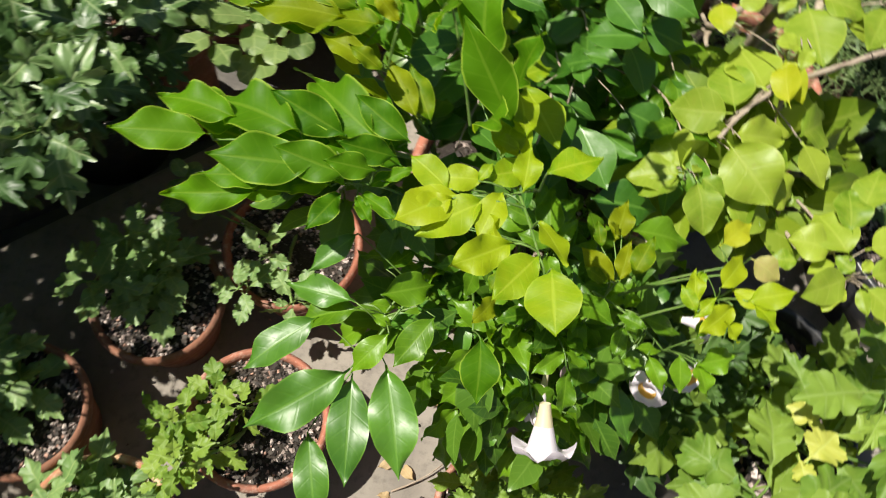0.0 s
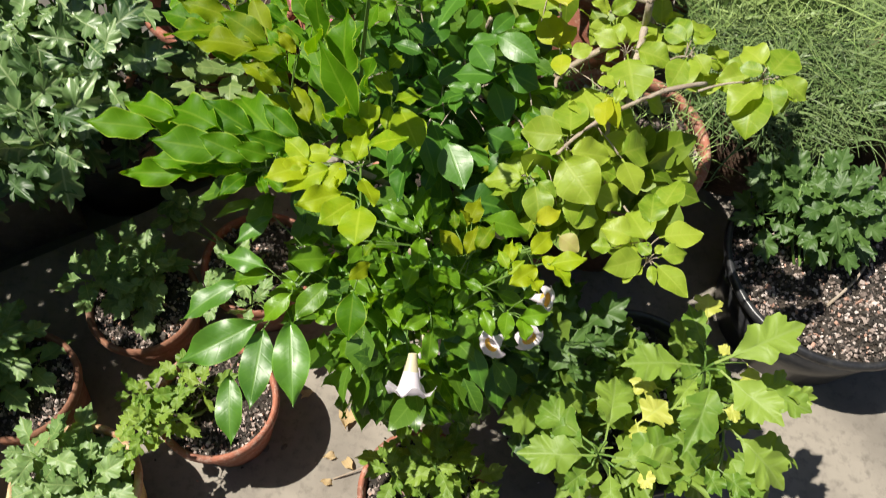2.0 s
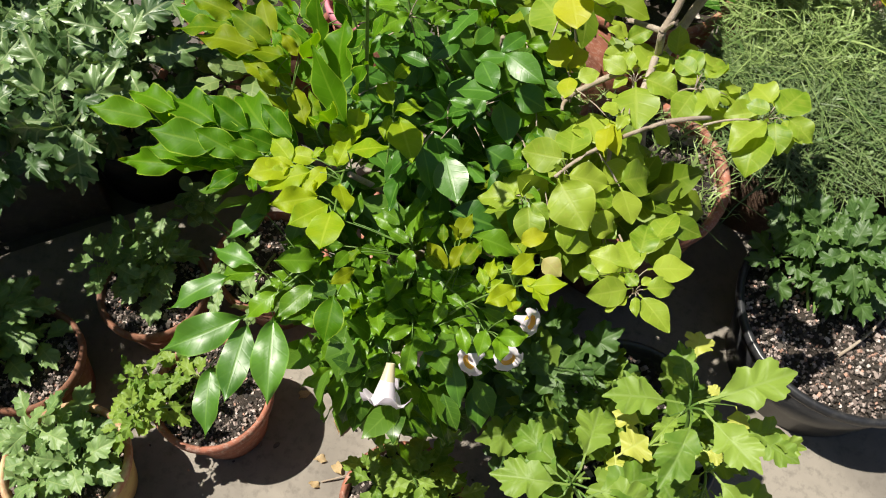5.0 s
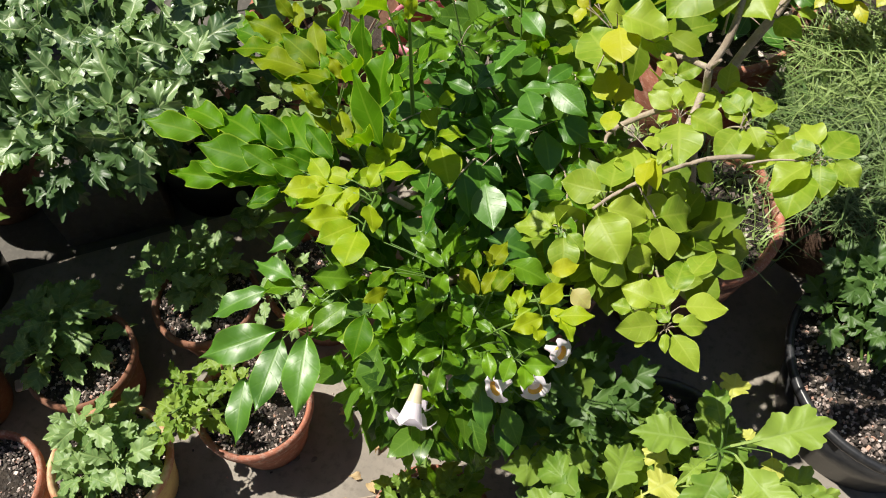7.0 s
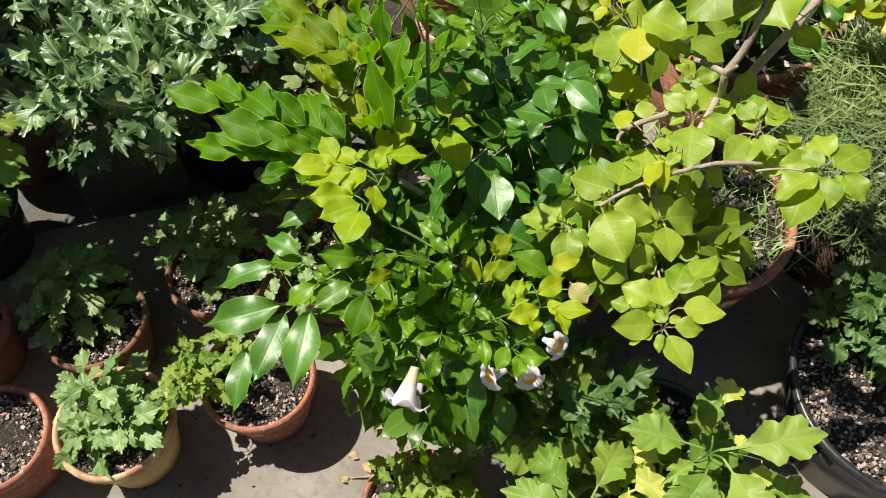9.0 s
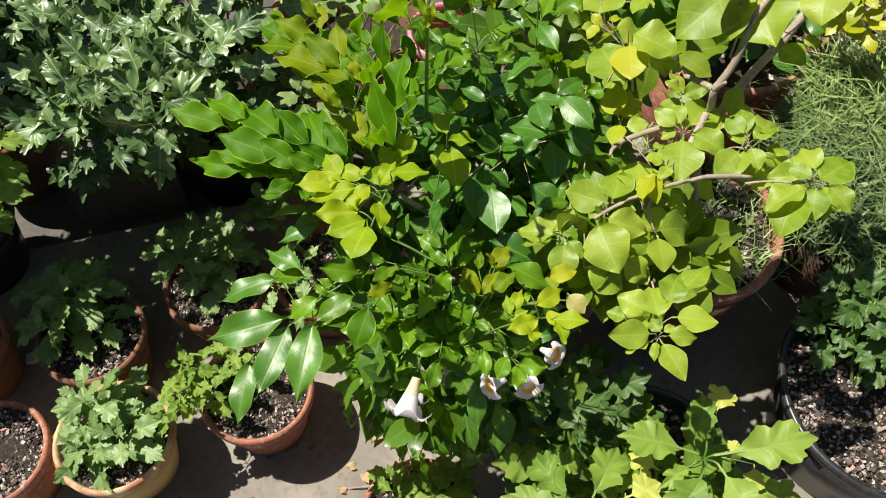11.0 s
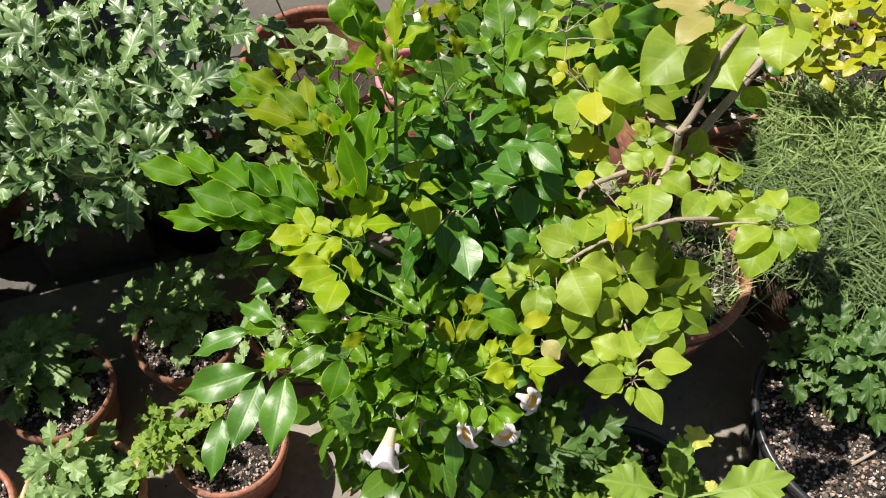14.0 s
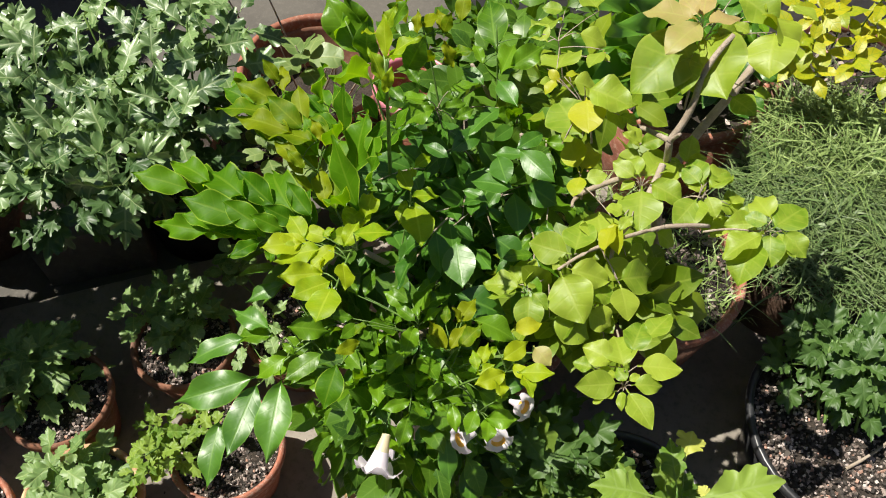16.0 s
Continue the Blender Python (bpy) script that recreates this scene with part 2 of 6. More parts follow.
BUD = leaf_material("lilac_bud", (0.60, 0.42, 0.50), (0.68, 0.5, 0.58), (0.55, 0.38, 0.45), 0.45, 0.3, (1.0, 0.9, 0.95), 5.0, 0.1, 0.0)
DRY = leaf_material("dry_leaf", (0.46, 0.34, 0.17), (0.55, 0.42, 0.24), (0.4, 0.27, 0.12), 0.7, 0.25, (1.1, 1.0, 0.8), 6.0, 0.4, 0.2)


# ---- mesh helpers ----
def to_mesh(name, bm, material, smooth=True):
    me = bpy.data.meshes.new(name)
    bm.normal_update()
    bm.to_mesh(me)
    bm.free()
    if material:
        me.materials.append(material)
    if smooth:
        me.polygons.foreach_set("use_smooth", [True] * len(me.polygons))
    return me


def part(name, data, material, parent, label="", smooth=True):
    """One mesh object under a thing or a part, from a bmesh or a ready mesh."""
    me = data if isinstance(data, bpy.types.Mesh) else to_mesh(name, data, material, smooth)
    ob = new(name, me)
    ob.parent = parent
    return tagged(ob, label)


def thing(name, where, label, category, group="", kind=""):
    ob = new(name)
    ob.location = where
    ob.empty_display_size = 0.05
    return tagged(ob, label, category, group, kind)


def tube(bm, pts, r0, r1, sides=6):
    """A tapered tube along the points."""
    rings = []
    n = len(pts)
    for i, p in enumerate(pts):
        d = (pts[min(i + 1, n - 1)] - pts[max(i - 1, 0)]).normalized()
        a = d.orthogonal().normalized()
        b = d.cross(a)
        r = r0 + (r1 - r0) * i / (n - 1)
        rings.append([bm.verts.new(p + (a * math.cos(k * 6.28319 / sides) + b * math.sin(k * 6.28319 / sides)) * r) for k in range(sides)])
    for u, v in zip(rings, rings[1:]):
        for k in range(sides):
            bm.faces.new((u[k], u[(k + 1) % sides], v[(k + 1) % sides], v[k]))
    bm.faces.new(rings[-1])


def arc(a, b, lift, n=7, sway=0.0):
    """Points from a to b, raised in the middle."""
    a, b = Vector(a), Vector(b)
    side = (b - a).cross(Vector((0, 0, 1)))
    side = side.normalized() if side.length > 1e-6 else Vector((1, 0, 0))
    out = []
    for i in range(n):
        u = i / (n - 1)
        out.append(a.lerp(b, u) + Vector((0, 0, lift * 4 * u * (1 - u))) + side * sway * math.sin(u * 3.14159))
    return out


def lathe(profile, segs=44, wobble=0.0, seed=0):
    """A turned body from (radius, height) pairs."""
    bm = bmesh.new()
    r = random.Random(seed)
    ph = [r.uniform(0, 6.28) for _ in range(3)]
    rings = []
    for rad, z in profile:
        ring = []
        for k in range(segs):
            a = k * 6.28319 / segs
            w = 1 + wobble * (math.sin(2 * a + ph[0]) + 0.6 * math.sin(3 * a + ph[1]) + 0.3 * math.sin(7 * a + ph[2]))
            ring.append(bm.verts.new((rad * w * math.cos(a), rad * w * math.sin(a), z)))
        rings.append(ring)
    for u, v in zip(rings, rings[1:]):
        for k in range(segs):
            bm.faces.new((u[k], u[(k + 1) % segs], v[(k + 1) % segs], v[k]))
    return bm


# ---- leaves ----
def blade(name, outline, material, n=8, cols=2, fold=0.25, droop=0.3, wave=0.03, waves=2.0, seed=0, twist=0.0, teeth=0.0, ease=0.75):
    """A leaf of length 1 along x, its upper face to +z. outline(u) gives its half width."""
    r = random.Random(seed)
    bm = bmesh.new()
    uvs = bm.loops.layers.uv.new("UVMap")
    ph, ph2 = r.uniform(0, 6.28), r.uniform(0, 6.28)
    rows, where = [], {}
    for i in range(n + 1):
        u = i / n
        u = u + ease * (0.5 - 0.5 * math.cos(3.14159 * u) - u)
        w = max(outline(u), 0.004)
        ang = droop * u
        cx = math.sin(ang) / droop if abs(droop) > 1e-3 else u
        cz = -(1 - math.cos(ang)) / droop if abs(droop) > 1e-3 else 0
        row = []
        for j in range(-cols, cols + 1):
            v = j / cols
            y = v * w
            z = abs(y) * fold + wave * v * v * math.sin(u * waves * 6.283 + (ph if v > 0 else ph2)) - 0.35 * w * v * v * fold
            z += y * twist * u
            vert = bm.verts.new((cx + math.sin(ang) * z + teeth * v * v * w, y, cz + math.cos(ang) * z))
            where[vert] = (u, 0.5 + 0.5 * v)
            row.append(vert)
        rows.append(row)
    for a, b in zip(rows, rows[1:]):
        for k in range(2 * cols):
            bm.faces.new((a[k], b[k], b[k + 1], a[k + 1]))
    for f in bm.faces:
        for loop in f.loops:
            loop[uvs].uv = where[loop.vert]
    return to_mesh(name, bm, material)


def elliptic(width, tip=0.16):
    """Half width of an elliptic leaf: a short stalk, the widest place before the middle, drawn out into a pointed drip tip."""
    def f(u):
        if u < 0.05:
            return 0.012
        k = (u - 0.05) / 0.95
        body = width * max(0.0, math.sin(3.14159 * k ** 0.88)) ** 0.9
        if k > 1 - 2 * tip:
            body *= 1 - 0.45 * ((k - 1 + 2 * tip) / (2 * tip)) ** 1.2
        return body
    return f


def ovate(width):
    """Half width of a broad-based leaf that narrows in a curve to a sharp point."""
    def f(u):
        if u < 0.12:
            return 0.014
        k = (u - 0.12) / 0.88
        if k < 0.42:
            return 0.014 + (width - 0.014) * math.sin(1.5708 * k / 0.42) ** 0.6
        q = (k - 0.42) / 0.58
        return width * (max(0.0, 1 - q ** 2.1) ** 0.95 * (1 - 0.2 * q) + 0.06 * q * (1 - q))
    return f


def lobed_leaf(name, material, seed=0, deep=0.4, teeth=0.05, fold=0.3, droop=0.5, wave=0.03):
    """A chrysanthemum leaf of length 1 along x: a stalk, a wedge-shaped base, two rounded lobes on each side and a broad bluntly toothed tip."""
    r = random.Random(seed)
    mid, rings, segs = 0.545, 3, 120
    sides = []
    for _ in (0, 1):
        sides.append([(0.0, 0.46), (radians(50 + r.uniform(-5, 5)), 0.38 * r.uniform(0.9, 1.05)), (radians(112 + r.uniform(-8, 8)), 0.29 * r.uniform(0.85, 1.1)), (radians(180), 0.38)])

    def reach(a):
        marks = sides[0 if a >= 0 else 1]
        a = abs(a)
        for (p, u), (q, v) in zip(marks, marks[1:]):
            if a <= q + 1e-6:
                k = (a - p) / (q - p)
                if q > 3.1:
                    line = u * v * math.sin(q - p) / (u * math.sin(a - p) + v * math.sin(q - a))
                    return line * (1 - 0.25 * deep * math.sin(3.14159 * k)) * (1 + 0.6 * teeth * math.cos(6.28319 * 3 * k) * (1 - k))
                dent = deep * (0.75 if p == 0 else 1.1) * math.sin(3.14159 * k ** (0.8 if p == 0 else 1.1)) ** 4
                return (u + (v - u) * k) * (1 - dent) * (1 + teeth * math.cos(6.28319 * 3 * k))
        return marks[-1][1]

    ph = [r.uniform(0, 6.28) for _ in range(4)]
    bend = r.uniform(-0.07, 0.07)

    def at(x, y, edge):
        z = fold * abs(y) * (1 - 0.5 * min(1.0, abs(y) / 0.4)) - 0.55 * droop * max(0.0, x - 0.25) ** 2 - 0.9 * droop * y * y
        z += wave * edge * math.sin(9 * x + ph[0]) * math.cos(11 * y + ph[1]) + 0.5 * wave * math.sin(17 * x + ph[2] + 13 * y) * edge
        z -= 0.02 * edge * math.cos(6.28319 * 5.0 * (x - 0.5 * abs(y)))
        return (x, y + bend * x * x, z)

    bm = bmesh.new()
    uvs = bm.loops.layers.uv.new("UVMap")
    where = {}

    def vert(x, y, edge):
        v = bm.verts.new(at(x, y, edge))
        where[v] = (x, 0.5 + math.copysign(0.46 * (1 - math.exp(-5.5 * abs(y))), y))
        return v

    hub = vert(mid, 0, 0)
    before = None
    for i in range(1, rings + 1):
        f = i / rings
        ring = []
        for k in range(segs):
            a = -3.14159 + 6.28319 * k / segs
            d = reach(a) * f
            ring.append(vert(mid + d * math.cos(a) * 0.98, d * math.sin(a) * 0.82, f))
        for k in range(segs):
            if before:
                bm.faces.new((before[k], ring[k], ring[(k + 1) % segs], before[(k + 1) % segs]))
            else:
                bm.faces.new((hub, ring[k], ring[(k + 1) % segs]))
        before = ring
    stalk = [[vert(x, y, 0) for y in (-0.014, 0.014)] for x in (0.0, 0.10, 0.20, 0.30)]
    for (a, b), (c, d) in zip(stalk, stalk[1:]):
        bm.faces.new((a, c, d, b))
    for f in bm.faces:
        for loop in f.loops:
            loop[uvs].uv = where[loop.vert]
    return to_mesh(name, bm, material)


def lobed_family(material, deep=0.4, teeth=0.05, fold=0.3, droop=0.5, count=5):
    return [lobed_leaf("leaf", material, 11 * i + 3, deep * (0.9 + 0.06 * i), teeth, fold * (0.6 + 0.25 * i), droop * (0.4 + 0.4 * ((i * 2) % 5)), 0.03 + 0.012 * i) for i in range(count)]


def rounded(width):
    def f(u):
        if u < 0.12:
            return 0.02
        k = (u - 0.12) / 0.88
        return width * math.sqrt(max(0, 1 - (2 * k - 1) ** 2))
    return f


def family(name, outline, material, count=4, **kw):
    """A few differently bent meshes of one kind of leaf."""
    fold, droop, wave = kw.pop("fold", 0.25), kw.pop("droop", 0.4), kw.pop("wave", 0.03)
    return [blade(name, outline, material, seed=i * 7 + 1, fold=fold * (0.6 + 0.25 * (i % 4)), droop=droop * (0.4 + 0.4 * ((i * 3) % 4)) + 0.05,
                  wave=wave * (0.7 + 0.3 * (i % 4)), twist=(-0.3, 0.25, 0.1, -0.1)[i % 4], **kw) for i in range(count)]


LEAF_GLOSSY = family("leaf", elliptic(0.22), GLOSSY, n=14, cols=3, wave=0.06, fold=0.4)
LEAF_ARCH = family("leaf", elliptic(0.215, 0.2), SATIN, count=6, n=22, cols=4, wave=0.075, waves=2.3, fold=0.34, droop=0.6)
LEAF_SATIN = family("leaf", elliptic(0.23), SATIN, n=12, cols=3, wave=0.06, fold=0.3)
LEAF_DARK = family("leaf", elliptic(0.205), GLOSSY_BROAD, n=16, cols=3, wave=0.055, fold=0.3, droop=0.3)
LEAF_EVER = family("leaf", elliptic(0.27), GLOSSY_DARK, n=12, cols=3, wave=0.03, fold=0.3, droop=0.3)
LEAF_YOUNG = family("leaf", elliptic(0.225), YOUNG, n=14, cols=3, wave=0.07, fold=0.35)
LEAF_OLIVE = family("leaf", elliptic(0.20), OLIVE, count=6, n=18, cols=3, wave=0.07, waves=2.2, fold=0.35)
LEAF_BOUG = family("leaf", ovate(0.31), BOUG, count=8, n=16, cols=3, fold=0.36, wave=0.045, waves=2.0, droop=0.48)
LEAF_BOUGY = family("leaf", ovate(0.28), BOUG_YELLOW, n=11, fold=0.35, wave=0.04)
LEAF_COPPER = family("leaf", ovate(0.30), COPPER, n=11, fold=0.3, wave=0.04)
LEAF_MUM = lobed_family(MUM, 0.42, 0.06, 0.3, 0.5)
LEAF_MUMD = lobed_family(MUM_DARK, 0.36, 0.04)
LEAF_MUMP = lobed_family(MUM_PALE, 0.26, 0.045, 0.3, 0.6)
LEAF_MUML = lobed_family(MUM_LIGHT, 0.30, 0.04, 0.5, 0.7)
LEAF_MUMI = lobed_family(MUM_INNER, 0.28, 0.04, 0.45, 0.7)
LEAF_MUMY = lobed_family(MUM_YELLOW, 0.25, 0.04)
LEAF_ROUND = family("leaf", rounded(0.36), ROUND, n=10, fold=0.15, wave=0.05)
LEAF_VARIEG = family("leaf", elliptic(0.26, 0.1), VARIEG, n=8)
LEAF_UNDER = family("leaf", elliptic(0.27), UNDER, n=7, cols=1)
LEAF_UNDER_BOUG = family("leaf", ovate(0.30), UNDER_BOUG, n=7, cols=1, fold=0.3)
LEAF_UNDER_MUM = lobed_family(UNDER_MUM, 0.45, 0.05)
LEAF_DRY = family("dry_leaf", elliptic(0.25), DRY, n=11, fold=0.6, wave=0.08)
UP = Vector((0, 0, 1))


def leaf_matrix(at, way, normal, size, width=1.0):
    x = Vector(way).normalized()
    y = Vector(normal).cross(x)
    y = y.normalized() if y.length > 1e-4 else x.orthogonal().normalized()
    m = Matrix((x, y, x.cross(y))).transposed().to_4x4()
    return Matrix.Translation(Vector(at)) @ m @ Matrix.Diagonal((size, size * width, size, 1))


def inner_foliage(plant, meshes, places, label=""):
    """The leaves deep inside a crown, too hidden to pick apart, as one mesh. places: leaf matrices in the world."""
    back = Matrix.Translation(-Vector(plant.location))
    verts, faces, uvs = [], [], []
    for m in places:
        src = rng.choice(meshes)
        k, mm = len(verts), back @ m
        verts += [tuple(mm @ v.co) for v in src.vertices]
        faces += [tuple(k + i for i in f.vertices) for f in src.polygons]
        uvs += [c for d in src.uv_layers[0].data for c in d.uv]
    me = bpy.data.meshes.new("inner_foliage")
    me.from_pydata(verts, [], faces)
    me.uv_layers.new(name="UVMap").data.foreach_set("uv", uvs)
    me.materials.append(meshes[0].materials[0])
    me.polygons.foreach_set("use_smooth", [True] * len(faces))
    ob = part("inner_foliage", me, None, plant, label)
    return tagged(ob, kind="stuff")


def cloud(c, rx, ry, rz, n, size, up=0.8, lean=(0, -0.2, 0)):
    """Leaf places scattered through an ellipsoid, mostly face up, pointing outwards."""
    out = []
    while len(out) < n:
        p = Vector((rng.uniform(-1, 1), rng.uniform(-1, 1), rng.uniform(-1, 1)))
        if p.length > 1:
            continue
        q = Vector((c[0] + p.x * rx, c[1] + p.y * ry, c[2] + p.z * rz))
        way = Vector((p.x, p.y, 0.2 * p.z)) + jitter(0.5)
        out.append(leaf_matrix(q, way, UP * up + Vector(lean) + jitter(0.35), size * rng.uniform(0.7, 1.2)))
    return out


def leaf_between(parent, meshes, foot, tip, normal=(-0.15, -0.2, 1), width=1.0):
    foot, tip = Vector(foot), Vector(tip)
    return put_leaf(parent, meshes, foot, tip - foot, normal, (tip - foot).length * 1.02, width)


def put_leaf(parent, meshes, at, way, normal=UP, size=0.08, width=1.0, name="leaf"):
    """One leaf whose stalk starts at the point and runs along way, its face turned to normal."""
    x = Vector(way).normalized()
    y = Vector(normal).cross(x)
    y = y.normalized() if y.length > 1e-4 else x.orthogonal().normalized()
    z = x.cross(y)
    ob = new(name, rng.choice(meshes))
    ob.parent = parent
    origin = parent.location if parent.parent is None else parent.parent.location
    m = Matrix((x, y, z)).transposed().to_4x4()
    ob.matrix_basis = Matrix.Translation(Vector(at) - origin) @ m @ Matrix.Diagonal((size, size * width, size, 1))
    return ob


def jitter(s):
    return Vector((rng.gauss(0, s), rng.gauss(0, s), rng.gauss(0, s)))


def branch_of(plant, pts, r0, r1, material, name="branch", sides=6):
    bm = bmesh.new()
    o = plant.location
    tube(bm, [Vector(p) - o for p in pts], r0, r1, sides)
    return part(name, bm, material, plant)


def spray(plant, a, b, meshes, pairs=5, size=0.07, spread=55, lift=0.02, normal=UP, start=0.15, r=0.0014, grow=0.25, material=None, tilt=0.25):
    """A pinnate leaf: a stalk from a to b with pairs of leaflets and one at the tip."""
    pts = arc(a, b, lift, 8, rng.uniform(-0.01, 0.01))
    br = branch_of(plant, pts, r, r * 0.5, material or STEM_GREEN)
    n = len(pts) - 1
    for i in range(pairs):
        u = start + (1 - start) * (i + rng.uniform(-0.15, 0.15)) / pairs
        u = min(max(u, 0), 0.97)
        k = min(int(u * n), n - 1)
        p = pts[k].lerp(pts[k + 1], u * n - k)
        d = (pts[k + 1] - pts[k]).normalized()
        for s in (-1, 1):
            nn = (Vector(normal) + jitter(tilt)).normalized()
            side = nn.cross(d).normalized() * s
            t = radians(spread + rng.uniform(-14, 14))
            put_leaf(br, meshes, p, d * math.cos(t) + side * math.sin(t) + jitter(0.12), nn, size * rng.uniform(0.8, 1.12) * (1 - grow * abs(u - 0.55)))
    put_leaf(br, meshes, pts[-1], (pts[-1] - pts[-2]).normalized() + jitter(0.1), (Vector(normal) + jitter(tilt)).normalized(), size * 1.1)
    return br


def rosette(plant, at, meshes, count=7, size=0.06, rise=0.25, base=None, r=0.002, axis=UP, inner=None, material=None, start=0.45, wild=0.18):
    """A shoot tip: a stem from base to the point and leaves spiralling out round it."""
    at = Vector(at)
    axis = Vector(axis).normalized()
    a = axis.orthogonal().normalized()
    b = axis.cross(a)
    base = Vector(base) if base is not None else at - axis * size * 1.2
    pts = arc(base, at, 0.0, 5, rng.uniform(-0.012, 0.012))
    br = branch_of(plant, pts, r, r * 0.6, material or STEM_GREEN, "shoot")
    t0 = rng.uniform(0, 6.28)
    length = min((at - base).length, size * 1.3)
    for i in range(count):
        u = i / max(1, count - 1)
        th = t0 + i * 2.4
        out = a * math.cos(th) + b * math.sin(th)
        up = rise + (0.85 - rise) * u ** 2 + rng.uniform(-0.15, 0.15)
        p = at - axis * length * (1 - u) * start
        s = size * (1.05 - 0.5 * u ** 2) * rng.uniform(0.85, 1.12)
        way = out + axis * up
        put_leaf(br, inner if inner and u > 0.75 else meshes, p, way, axis + out * 0.2 + jitter(wild), s)
    return br


# ---- pots ----
def stones_mesh(radius, count, lo, hi, seed):
    """Loose gravel as many small angular stones."""
    r = random.Random(seed)
    verts, faces = [], []
    cube = [(x, y, z) for z in (-1, 1) for y in (-1, 1) for x in (-1, 1)]
    quads = ((0, 2, 3, 1), (4, 5, 7, 6), (0, 1, 5, 4), (2, 6, 7, 3), (0, 4, 6, 2), (1, 3, 7, 5))
    for _ in range(count):
        a, d = r.uniform(0, 6.283), radius * math.sqrt(r.random())
        c = Vector((d * math.cos(a), d * math.sin(a), 0.0))
        e = Euler((r.uniform(0, 6), r.uniform(0, 6), r.uniform(0, 6))).to_matrix()
        s = r.uniform(lo, hi) * (1.6 if r.random() < 0.1 else 1)
        k = len(verts)
        sc = (s, s * r.uniform(0.6, 1), s * r.uniform(0.4, 0.8))
        c.z = s * r.uniform(-0.1, 0.5)
        for v in cube:
            q = e @ Vector([v[i] * sc[i] * r.uniform(0.55, 1.0) for i in range(3)])
            verts.append(tuple(c + q))
        faces += [tuple(k + i for i in f) for f in quads]
    me = bpy.data.meshes.new("gravel")
    me.from_pydata(verts, [], faces)
    me.materials.append(GRAVEL)
    return me


def clay_pot(where, radius, height, label, body=None, rim=None, name="plant_pot", collar=0.024, stones=1400, stone=(0.0016, 0.0038), seed=1, group="clay pots", flare=0.66, fill=0.017):
    """A thick-walled flowerpot with a collar, soil and gravel."""
    body, rim = body or TERRA, rim or TERRA_RIM
    th = 0.0075 if radius < 0.12 else 0.012
    pot = thing(name, where, label, "flowerpot", group)
    r0 = radius * flare
    rc = radius - 0.006
    hc = height - collar
    part("body", lathe([(0.0, 0.0), (r0, 0.0), (r0 + 0.004, 0.004), (rc, hc), (rc - th, hc), (rc - th - 0.002, hc - 0.01), (r0 - th, 0.012), (0.0, 0.012)], wobble=0.004, seed=seed), body, pot)
    part("rim", lathe([(rc - 0.002, hc - 0.001), (radius - 0.002, hc - 0.001), (radius, hc + 0.003), (radius + 0.001, height - 0.005), (radius - 0.003, height), (radius - th + 0.002, height),
                       (radius - th - 0.001, height - 0.004), (rc - th, hc - 0.001), (rc - 0.002, hc - 0.001)], wobble=0.004, seed=seed), rim, pot)
    inner = radius - th - 0.0015
    z = height - fill
    bm = bmesh.new()
    rings = []
    for i in range(9):
        rr = inner * i / 8
        ring = []
        for k in range(28):
            a = k * 6.28319 / 28
            p = Vector((rr * math.cos(a), rr * math.sin(a), 0))
            p.z = z + 0.006 * noise.noise(p * 28 + Vector((seed, 0, 0))) + 0.005 * (1 - i / 8)
            ring.append(bm.verts.new(p))
        rings.append(ring)
    for u, v in zip(rings, rings[1:]):
        for k in range(28):
            bm.faces.new((u[k], u[(k + 1) % 28], v[(k + 1) % 28], v[k]))
    part("soil", bm, SOIL, pot, "dark gritty potting soil")
    if stones:
        g = part("gravel", stones_mesh(inner * 0.97, stones, *stone, seed), None, pot, "mixed pale and dark gravel")
        g.location.z = z + 0.002
        tagged(g, kind="stuff")
    return pot


def nursery_pot(where, radius, height, label, seed=1, stones=900, stone=(0.003, 0.007), fill=0.035):
    """A thin black plastic pot with a rolled lip."""
    pot = thing("nursery_pot", where, label, "plant pot", "black pots")
    r0 = radius * 0.78
    part("body", lathe([(0, 0), (r0, 0), (radius - 0.006, height - 0.02), (radius - 0.009, height - 0.02), (r0 - 0.004, 0.006), (0, 0.006)]), PLASTIC, pot)
    part("rim", lathe([(radius - 0.007, height - 0.022), (radius + 0.002, height - 0.022), (radius + 0.006, height - 0.012), (radius + 0.005, height - 0.003), (radius, height), (radius - 0.006, height - 0.003), (radius - 0.009, height - 0.022)]), PLASTIC, pot)
    bm = lathe([(0.001, height - fill + 0.006), (radius * 0.4, height - fill + 0.003), (radius * 0.7, height - fill), (radius - 0.010, height - fill - 0.002)])
    part("soil", bm, SOIL, pot, "dark gritty potting soil")
    g = part("gravel", stones_mesh((radius - 0.012), stones, *stone, seed), None, pot, "mixed pale and dark gravel")
    g.location.z = height - fill + 0.004
    tagged(g, kind="stuff")
    return pot


def box(lo, hi, bevel=0.004):
    bm = bmesh.new()
    bmesh.ops.create_cube(bm, size=1)
    for v in bm.verts:
        v.co = Vector([(lo[i] + hi[i]) / 2 + v.co[i] * (hi[i] - lo[i]) for i in range(3)])
    if bevel:
        bmesh.ops.bevel(bm, geom=bm.edges[:], offset=bevel, segments=2, affect="EDGES", profile=0.6)
    return bm


